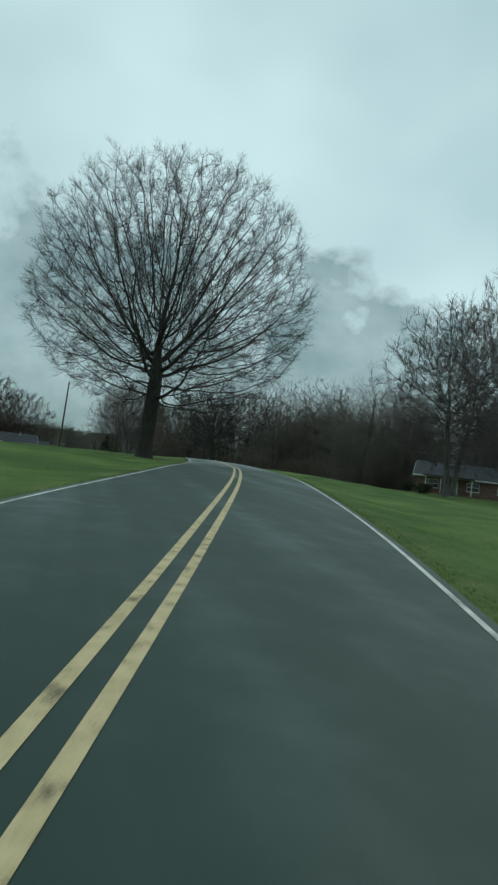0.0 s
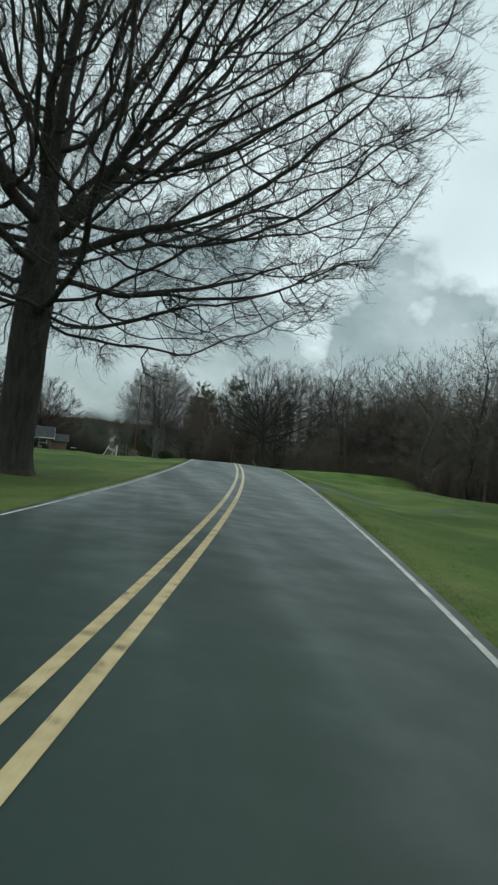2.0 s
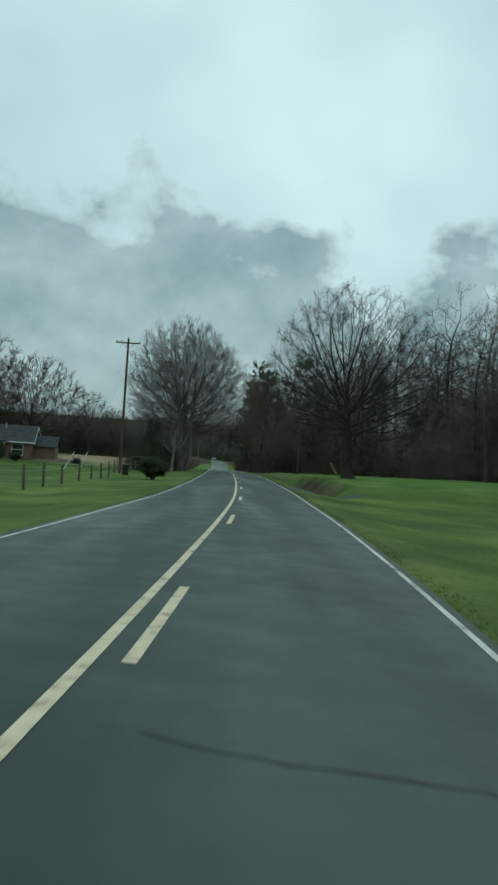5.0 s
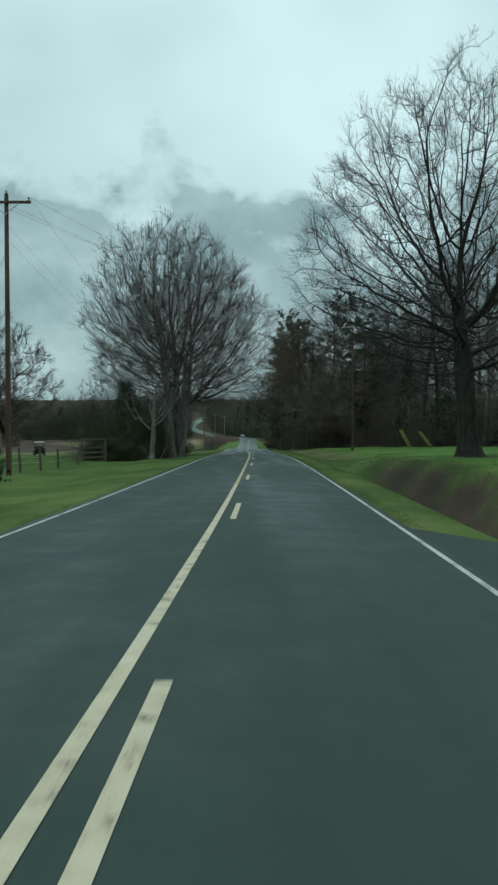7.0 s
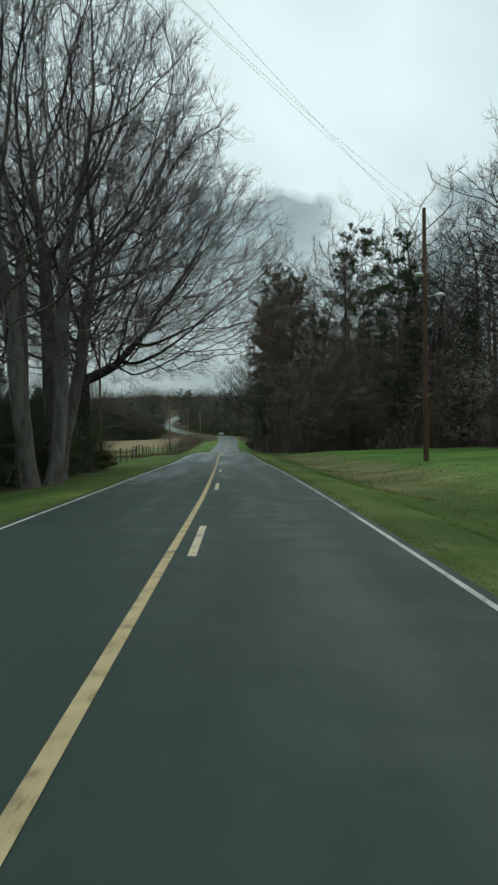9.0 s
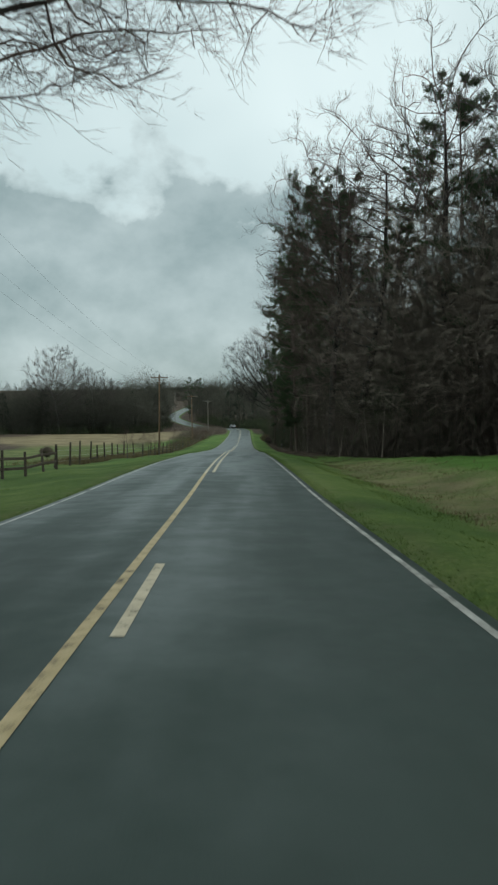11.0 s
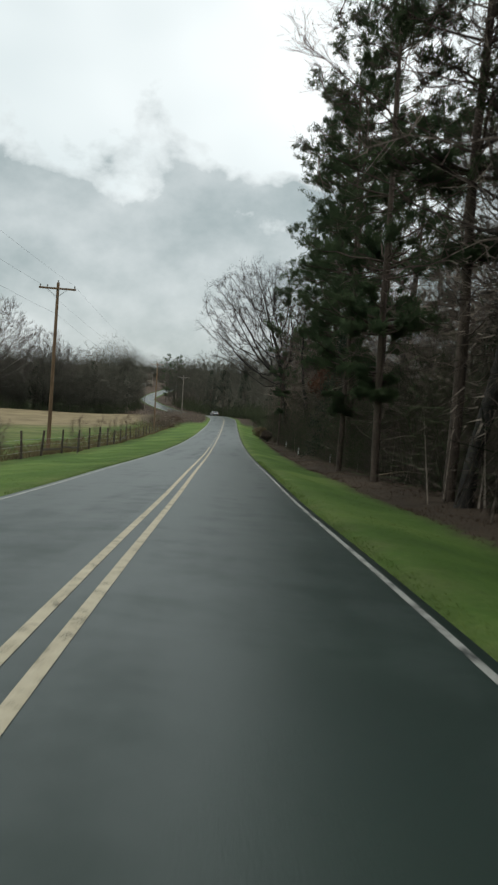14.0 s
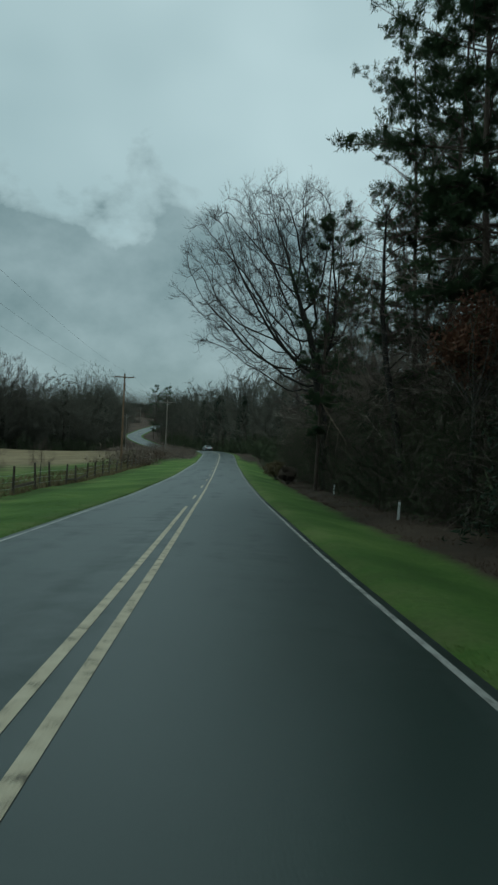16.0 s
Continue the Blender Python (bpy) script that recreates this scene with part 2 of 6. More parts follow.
def asphalt():
    """Old bluish asphalt, damp in long streaks, with worn wheel tracks in its gloss."""
    m = bpy.data.materials.new("damp_asphalt")
    m.use_nodes = True
    nodes, links = m.node_tree.nodes, m.node_tree.links
    bsdf = nodes["Principled BSDF"]
    coords = nodes.new("ShaderNodeTexCoord")
    turned, long = nodes.new("ShaderNodeMapping"), nodes.new("ShaderNodeMapping")
    turned.inputs["Rotation"].default_value = (0, 0, radians(-15))
    long.inputs["Scale"].default_value = (1.0, 0.07, 1.0)
    links.new(coords.outputs["Object"], turned.inputs[0])
    links.new(turned.outputs[0], long.inputs[0])

    def noisy(source, scale, detail, rough=0.55):
        n = nodes.new("ShaderNodeTexNoise")
        n.inputs["Scale"].default_value, n.inputs["Detail"].default_value, n.inputs["Roughness"].default_value = scale, detail, rough
        links.new(source, n.inputs["Vector"])
        return n.outputs["Fac"]

    streak, patch = noisy(long.outputs[0], 0.9, 3, 0.45), noisy(coords.outputs["Object"], 0.35, 5)
    grit = noisy(coords.outputs["Object"], 60, 3, 0.7)
    ramp = nodes.new("ShaderNodeValToRGB")
    ramp.color_ramp.elements[0].position, ramp.color_ramp.elements[0].color = 0.3, (0.0125, 0.0285, 0.0215, 1)
    ramp.color_ramp.elements[1].position, ramp.color_ramp.elements[1].color = 0.75, (0.023, 0.048, 0.037, 1)
    mix = nodes.new("ShaderNodeMath")
    mix.operation = "MULTIPLY_ADD"
    mix.inputs[1].default_value = 0.45
    half = nodes.new("ShaderNodeMath")
    half.operation = "MULTIPLY_ADD"
    half.inputs[1].default_value = 0.3
    links.new(patch, mix.inputs[0])
    links.new(streak, half.inputs[0])
    spread = nodes.new("ShaderNodeMath")
    spread.operation = "MULTIPLY"
    spread.inputs[1].default_value = 0.3
    links.new(grit, spread.inputs[0])
    links.new(spread.outputs[0], half.inputs[2])
    links.new(half.outputs[0], mix.inputs[2])
    links.new(mix.outputs[0], ramp.inputs[0])
    links.new(ramp.outputs[0], bsdf.inputs["Base Color"])
    wet = nodes.new("ShaderNodeMapRange")
    wet.inputs["From Min"].default_value, wet.inputs["From Max"].default_value = 0.42, 0.95
    wet.inputs["To Min"].default_value, wet.inputs["To Max"].default_value = 0.66, 0.33
    wet.interpolation_type = "SMOOTHSTEP"
    damp, soak = nodes.new("ShaderNodeAttribute"), nodes.new("ShaderNodeMath")
    damp.attribute_name = "wet"
    soak.operation = "MULTIPLY_ADD"
    soak.inputs[1].default_value = 0.42
    links.new(damp.outputs["Fac"], soak.inputs[0])
    mottle = nodes.new("ShaderNodeMath")
    mottle.operation = "MULTIPLY_ADD"
    mottle.inputs[1].default_value = 0.55
    lean = nodes.new("ShaderNodeMath")
    lean.operation = "MULTIPLY_ADD"
    lean.inputs[1].default_value, lean.inputs[2].default_value = 0.75, -0.15
    links.new(streak, lean.inputs[0])
    links.new(noisy(coords.outputs["Object"], 1.1, 6, 0.62), mottle.inputs[0])
    links.new(lean.outputs[0], mottle.inputs[2])
    links.new(mottle.outputs[0], soak.inputs[2])
    links.new(soak.outputs[0], wet.inputs["Value"])
    links.new(wet.outputs[0], bsdf.inputs["Roughness"])
    relief = nodes.new("ShaderNodeBump")
    relief.inputs["Strength"].default_value, relief.inputs["Distance"].default_value = 0.35, 0.006
    links.new(grit, relief.inputs["Height"])
    links.new(relief.outputs[0], bsdf.inputs["Normal"])
    shine = nodes.new("ShaderNodeMath")
    shine.operation = "MULTIPLY_ADD"
    shine.inputs[1].default_value, shine.inputs[2].default_value = 0.3, 0.29
    links.new(damp.outputs["Fac"], shine.inputs[0])
    links.new(shine.outputs[0], bsdf.inputs["Specular IOR Level"])
    return m


def meadow():
    """Winter grass: green lawn, straw in the far pasture, leaf litter under the trees (where each grows is an attribute)."""
    m = bpy.data.materials.new("winter_grass")
    m.use_nodes = True
    nodes, links = m.node_tree.nodes, m.node_tree.links
    bsdf = nodes["Principled BSDF"]
    coords = nodes.new("ShaderNodeTexCoord")

    def noisy(scale, detail, rough=0.6):
        n = nodes.new("ShaderNodeTexNoise")
        n.inputs["Scale"].default_value, n.inputs["Detail"].default_value, n.inputs["Roughness"].default_value = scale, detail, rough
        links.new(coords.outputs["Object"], n.inputs["Vector"])
        return n.outputs["Fac"]

    def ramp(source, *stops):
        r = nodes.new("ShaderNodeValToRGB")
        for i, (at, tone) in enumerate(stops):
            e = r.color_ramp.elements[i] if i < 2 else r.color_ramp.elements.new(at)
            e.position, e.color = at, (*tone, 1)
        links.new(source, r.inputs[0])
        return r.outputs[0]

    def blend(fac, a, b):
        n = nodes.new("ShaderNodeMix")
        n.data_type = "RGBA"
        for source, key in ((fac, "Factor"), (a, "A"), (b, "B")):
            links.new(source, n.inputs[key])
        return n.outputs["Result"]

    broad, fine = noisy(0.18, 6), noisy(9.0, 5, 0.7)
    mixed = nodes.new("ShaderNodeMath")
    mixed.operation = "MULTIPLY_ADD"
    mixed.inputs[1].default_value = 0.5
    links.new(fine, mixed.inputs[0])
    links.new(broad, mixed.inputs[2])
    green = ramp(mixed.outputs[0], (0.45, (0.029, 0.056, 0.013)), (0.95, (0.145, 0.19, 0.05)), (0.72, (0.063, 0.112, 0.022)))
    straw = ramp(mixed.outputs[0], (0.45, (0.13, 0.10, 0.055)), (0.95, (0.30, 0.24, 0.135)))
    litter = ramp(mixed.outputs[0], (0.45, (0.028, 0.021, 0.015)), (0.95, (0.11, 0.078, 0.054)))
    fed = ramp(mixed.outputs[0], (0.45, (0.048, 0.105, 0.018)), (0.95, (0.155, 0.255, 0.058)), (0.72, (0.090, 0.182, 0.034)))
    dry, floor, lush = nodes.new("ShaderNodeAttribute"), nodes.new("ShaderNodeAttribute"), nodes.new("ShaderNodeAttribute")
    dry.attribute_name, floor.attribute_name, lush.attribute_name = "dry", "litter", "lush"
    green = blend(lush.outputs["Fac"], green, fed)

    def edged(source):
        """Breaks an even border up."""
        n = nodes.new("ShaderNodeMath")
        n.operation = "MULTIPLY_ADD"
        n.inputs[1].default_value, n.inputs[2].default_value = 1.6, -0.8
        links.new(noisy(0.9, 5), n.inputs[0])
        a = nodes.new("ShaderNodeMath")
        a.operation, a.use_clamp = "ADD", True
        links.new(source, a.inputs[0])
        links.new(n.outputs[0], a.inputs[1])
        b = nodes.new("ShaderNodeMath")
        b.operation, b.use_clamp = "MULTIPLY", True
        links.new(a.outputs[0], b.inputs[0])
        links.new(source, b.inputs[1])
        c = nodes.new("ShaderNodeMath")
        c.operation, c.use_clamp = "MULTIPLY", True
        c.inputs[1].default_value = 2.0
        links.new(b.outputs[0], c.inputs[0])
        return c.outputs[0]

    links.new(blend(edged(floor.outputs["Fac"]), blend(edged(dry.outputs["Fac"]), green, straw), litter), bsdf.inputs["Base Color"])
    bsdf.inputs["Roughness"].default_value = 0.9
    bsdf.inputs["Specular IOR Level"].default_value = 0.15
    relief = nodes.new("ShaderNodeBump")
    relief.inputs["Strength"].default_value, relief.inputs["Distance"].default_value = 0.8, 0.06
    links.new(fine, relief.inputs["Height"])
    links.new(relief.outputs[0], bsdf.inputs["Normal"])
    return m


ASPHALT, MEADOW = asphalt(), meadow()

# ---------------------------------------------------------------- the line of the road
# every 12 m from 12 m behind the start: heading, level, and cross fall of either lane
HEADING = [-1.2, 0.0, 1.2, 2.3, 3.4, 4.7, 6.1, 7.5, 8.7, 9.7, 10.9, 12.0, 13.0, 13.8, 14.3, 14.6, 14.8, 15.1, 15.5, 15.8, 16.0, 16.0, 15.9, 15.7, 15.7, 15.7, 15.7, 15.6, 15.6, 15.6, 15.5, 15.4, 15.4, 15.3, 15.3, 15.3, 15.3, 15.3, 15.3]
LEVEL = [-0.37, 0.00, 0.43, 0.66, 0.81, 0.83, 0.81, 0.85, 0.88, 0.84, 0.51, 0.06, -0.43, -0.83, -1.25, -1.65, -2.06, -2.50, -2.99, -3.51, -4.06, -4.61, -5.03, -5.53, -6.12, -6.72, -7.46, -8.11, -8.79, -9.42, -9.95, -10.46, -10.86, -11.24, -11.54, -11.76, -11.98, -12.19, -12.41]
FALL_R = [-0.033, -0.034, -0.034, -0.035, -0.033, -0.028, -0.029, -0.029, -0.030, -0.029, -0.023, -0.021, -0.019, -0.016, -0.018, -0.019, -0.019, -0.020, -0.019, -0.019, -0.018, -0.017, -0.019, -0.017, -0.018, -0.019, -0.027, -0.027, -0.025, -0.024, -0.021, -0.020, -0.019, -0.019, -0.018, -0.018, -0.018, -0.019, -0.019]
FALL_L = [-0.019, -0.019, -0.019, -0.021, -0.023, -0.025, -0.021, -0.020, -0.021, -0.022, -0.017, -0.016, -0.016, -0.016, -0.016, -0.015, -0.014, -0.012, -0.017, -0.021, -0.025, -0.029, -0.034, -0.030, -0.027, -0.028, -0.029, -0.035, -0.036, -0.040, -0.040, -0.038, -0.035, -0.032, -0.031, -0.029, -0.027, -0.026, -0.026]
NODE = np.arange(-12.0, 445.0, 12.0)
FAR = [444, 462, 480, 505, 540, 600, 680, 720, 760, 800, 900, 1000]
FAR_HEADING = [15.3, 15.3, 16.3, 29.3, 28.5, 29, 25, 14, 4, 2, 10, 10]
FAR_LEVEL = [-12.41, -12.35, -12.25, -12.2, -14.0, -13.5, -12, -10.3, -7, -2, 8, 14]


def eased(nodes, values, q):
    """A smooth curve through values at even nodes."""
    step = nodes[1] - nodes[0]
    slope = np.gradient(values, step)
    i = np.clip(((q - nodes[0]) // step).astype(int), 0, len(nodes) - 2)
    u = (q - nodes[0]) / step - i
    return ((2 * u**3 - 3 * u**2 + 1) * values[i] + (u**3 - 2 * u**2 + u) * step * slope[i]
            + (3 * u**2 - 2 * u**3) * values[i + 1] + (u**3 - u**2) * step * slope[i + 1])


ALONG = np.arange(-60.0, 1000.0, 2.0)
_nodes = np.concatenate([np.arange(-60, -12, 12), NODE, np.arange(456, 1001, 12)]).astype(float)
_far = _nodes[_nodes > 444]
_head = np.concatenate([np.full(4, HEADING[0]), HEADING, np.interp(_far, FAR, FAR_HEADING)])
_level = np.concatenate([LEVEL[0] - 0.36 * np.arange(4, 0, -1), LEVEL, np.interp(_far, FAR, FAR_LEVEL)])
_fall_r = np.concatenate([np.full(4, FALL_R[0]), FALL_R, np.full(len(_far), -0.02)])
_fall_l = np.concatenate([np.full(4, FALL_L[0]), FALL_L, np.full(len(_far), -0.026)])
TURN = np.radians(eased(_nodes, _head, ALONG))
RZ = eased(_nodes, _level, ALONG)
_dx, _dy = -2 * np.sin(TURN), 2 * np.cos(TURN)
RX = np.concatenate([[0], np.cumsum((_dx[1:] + _dx[:-1]) / 2)])
RY = np.concatenate([[0], np.cumsum((_dy[1:] + _dy[:-1]) / 2)])
RX, RY = RX - np.interp(0, ALONG, RX), RY - np.interp(0, ALONG, RY)
EDGE = 3.34


def smooth(a, b, v):
    u = np.clip((v - a) / (b - a), 0, 1)
    return u * u * (3 - 2 * u)


def spot(s, lat):
    """World x, y at s metres along the road and lat metres to the right of its middle."""
    s, lat = np.asarray(s, float), np.asarray(lat, float)
    t = np.interp(s, ALONG, TURN)
    return np.interp(s, ALONG, RX) + lat * np.cos(t), np.interp(s, ALONG, RY) + lat * np.sin(t)


def crown(s, lat):
    """Height of the road's surface."""
    a = np.abs(lat)
    return np.interp(s, ALONG, RZ) + a * np.where(np.asarray(lat) > 0, np.interp(s, _nodes, _fall_r), np.interp(s, _nodes, _fall_l))


def ground(s, lat):
    """Height of the ground beside the road."""
    s, lat = np.broadcast_arrays(np.asarray(s, float), np.asarray(lat, float))
    a = np.abs(lat)
    d = np.maximum(a - EDGE, 0)
    base = crown(s, np.sign(lat) * EDGE) - 0.03
    # right hand: falling lawn, then a washed-out ditch below a raised lawn, then the wood's verge
    lawn = -0.28 * smooth(0, 3, d) - 0.75 * smooth(4, 24, d) - 0.35 * smooth(1.5, 4, d) * (1 - smooth(5, 8, d)) * smooth(70, 76, s) * (1 - smooth(80, 88, s))
    ditch = -1.15 * smooth(1.05, 2.9, d) + 1.6 * smooth(3.6 + 0.13 * np.sin(s * 0.8) + 0.1 * np.sin(s * 2.1 + 1), 5.1 + 0.15 * np.sin(s * 1.3), d) + 0.75 * smooth(6.6, 26, d)
    swale = -0.36 * smooth(0.6, 3.4, d) + 0.66 * smooth(3.4, 8.5, d) + 0.6 * smooth(8, 26, d)
    verge = -0.35 * smooth(0.5, 3.2, d) + 0.2 * smooth(3.4, 5, d) + 1.0 * smooth(6, 30, d)
    w1, w2, w3 = smooth(148, 160, s), smooth(178, 202, s), smooth(255, 275, s)
    right = (lawn * (1 - w1) + ditch * w1) * (1 - w2) + swale * w2
    right = right * (1 - w3) + verge * w3
    # left hand: lawn, then a pasture that falls away
    yard = -0.12 * smooth(0, 2, d) + 0.12 * smooth(2, 9, d) - 0.55 * smooth(9, 40, d)
    pasture = -0.28 * smooth(0.3, 3.5, d) - 0.2 * smooth(3, 7, d) - 1.1 * smooth(7, 40, d)
    w4 = smooth(45, 120, s)
    left = yard * (1 - w4) + pasture * w4 + 1.5 * np.exp(-((s - 224) / 20) ** 2 - ((lat + 40) / 15) ** 2)
    h = base + np.where(lat > 0, right, left)
    # distant hills
    h = h + smooth(190, 700, a) * (4 + 2 * np.sin(s * 0.011 + np.sign(lat)))
    rough = 0.05 * np.sin(s * 0.9 + lat * 0.7) * np.sin(lat * 1.1 - s * 0.35) + 0.05 * np.sin(s * 0.31 + 1.3 * lat)
    return h + rough * smooth(0.4, 3, d)


def place(s, lat, up=0.0):
    x, y = spot(s, lat)
    return Vector((float(x), float(y), float(ground(s, lat)) + up))


def heading(s):
    return float(np.degrees(np.interp(s, ALONG, TURN)))


# ---------------------------------------------------------------- mesh helpers
def np_mesh(name, verts, faces, material, soft=False):
    """A mesh from arrays: verts n x 3, faces m x k."""
    verts, faces = np.asarray(verts, np.float32), np.asarray(faces, np.int32)
    me = bpy.data.meshes.new(name)
    me.vertices.add(len(verts))
    me.vertices.foreach_set("co", verts.ravel())
    me.loops.add(faces.size)
    me.loops.foreach_set("vertex_index", faces.ravel())
    me.polygons.add(len(faces))
    me.polygons.foreach_set("loop_start", np.arange(0, faces.size, faces.shape[1], dtype=np.int32))
    if soft:
        me.polygons.foreach_set("use_smooth", np.ones(len(faces), bool))
    me.update(calc_edges=True)
    me.materials.append(material)
    return me


def bm_mesh(name, bm, material):
    me = bpy.data.meshes.new(name)
    bm.to_mesh(me)
    bm.free()
    me.materials.append(material)
    return me


def part(name, me, parent=None, label="", at=None):
    """Links a mesh (or a bmesh with its material, as a pair) as one object, under a thing if given."""
    if isinstance(me, tuple):
        me = bm_mesh(name, *me)
    ob = new(name, me)
    if parent is not None:
        ob.parent = parent
    if at is not None:
        ob.matrix_basis = at
    if label:
        ob["label"] = label
    return ob


def thing(name, label, category, at=None, group="", kind=""):
    ob = new(name)
    ob.empty_display_size = 0.3
    if at is not None:
        ob.matrix_basis = at
    return tagged(ob, label, category, group, kind)


def block(bm, size, at=(0, 0, 0), bevel=0.0, turn=None):
    """Adds a box with softened edges to bm."""
    m = Matrix.Translation(at) @ (turn or Matrix()) @ Matrix.Diagonal((*size, 1))
    made = bmesh.ops.create_cube(bm, size=1.0, matrix=m)
    if bevel:
        edges = {e for v in made["verts"] for e in v.link_edges}
        bmesh.ops.bevel(bm, geom=list(edges), offset=bevel, segments=1, affect="EDGES")
    return bm


def boxed(size, at=(0, 0, 0), bevel=0.0, turn=None):
    return block(bmesh.new(), size, at, bevel, turn)


def rod(bm, a, b, r1, r2=None, sides=8, caps=True):
    """Adds a tapered round bar from a to b."""
    a, b = Vector(a), Vector(b)
    m = Matrix.Translation((a + b) / 2) @ (b - a).to_track_quat("Z", "Y").to_matrix().to_4x4()
    bmesh.ops.create_cone(bm, cap_ends=caps, segments=sides, radius1=r1, radius2=r1 if r2 is None else r2, depth=(b - a).length, matrix=m)
    return bm


def tubes(paths, radii, sides):
    """Verts and quads for many tapered tubes: paths n x k x 3, radii n x k."""
    n, k, _ = paths.shape
    ways = np.gradient(paths, axis=1)
    ways /= np.linalg.norm(ways, axis=2, keepdims=True) + 1e-9
    ref = np.where(np.abs(ways[..., 2:3]) > 0.9, np.array([1.0, 0, 0]), np.array([0, 0, 1.0]))
    a = np.cross(ways, ref)
    a /= np.linalg.norm(a, axis=2, keepdims=True) + 1e-9
    b = np.cross(ways, a)
    ang = np.arange(sides) * 2 * np.pi / sides
    ring = a[:, :, None] * np.cos(ang)[:, None] + b[:, :, None] * np.sin(ang)[:, None]
    verts = paths[:, :, None] + radii[:, :, None, None] * ring
    idx = np.arange(n * k * sides).reshape(n, k, sides)
    nxt = np.roll(idx, -1, axis=2)
    faces = np.stack([idx[:, :-1], nxt[:, :-1], nxt[:, 1:], idx[:, 1:]], -1).reshape(-1, 4)
    return verts.reshape(-1, 3), faces


def merged(pieces):
    verts, faces, n = [], [], 0
    for v, f in pieces:
        verts.append(v), faces.append(f + n)
        n += len(v)
    return np.concatenate(verts), np.concatenate(faces)


# ---------------------------------------------------------------- trees
def limbs_of(rng, start, way, length, radius, segs, wobble, lift, taper=0.35):
    """Grows n branches at once: polylines n x (segs + 1) x 3 and radii."""
    n = len(start)
    p, d = [start], way / (np.linalg.norm(way, axis=1, keepdims=True) + 1e-9)
    for _ in range(segs):
        d = d + wobble * rng.normal(size=(n, 3)) + np.array([0, 0, 1.0]) * np.reshape(lift, (-1, 1))
        d /= np.linalg.norm(d, axis=1, keepdims=True)
        p.append(p[-1] + d * (length / segs)[:, None])
    path = np.stack(p, 1)
    return path, radius[:, None] * np.linspace(1, taper, segs + 1)[None]


def shoots(rng, path, rad, count, first, spread, shrink, room, least=0.25, stout=(0.4, 0.62)):
    """Children of the branches in path: where they start, their way, length and radius. room(start, way) limits the length."""
    n, k, _ = path.shape
    u = first + (1 - first) * (np.arange(count) + rng.uniform(0, 1, (n, count))) / count
    x = u * (k - 1)
    i = np.clip(x.astype(int), 0, k - 2)
    f = (x - i)[..., None]
    rows = np.arange(n)[:, None]
    start = path[rows, i] * (1 - f) + path[rows, i + 1] * f
    along = path[rows, i + 1] - path[rows, i]
    along /= np.linalg.norm(along, axis=2, keepdims=True) + 1e-9
    side = np.cross(along, rng.normal(size=along.shape))
    side /= np.linalg.norm(side, axis=2, keepdims=True) + 1e-9
    ang = np.radians(rng.normal(spread, 9, (n, count)))[..., None]
    way = along * np.cos(ang) + side * np.sin(ang)
    whole = np.linalg.norm(path[:, -1] - path[:, 0], axis=1)[:, None]
    length = whole * shrink * (1.25 - 0.6 * u) * rng.uniform(0.7, 1.25, (n, count))
    radius = (rad[rows, i] * (1 - f[..., 0]) + rad[rows, i + 1] * f[..., 0]) * rng.uniform(*stout, (n, count))
    start, way, length, radius = start.reshape(-1, 3), way.reshape(-1, 3), length.ravel(), radius.ravel()
    length = np.minimum(length, room(start, way) * rng.uniform(0.9, 1.04, len(length)))
    keep = length > least
    return start[keep], way[keep], length[keep], radius[keep]


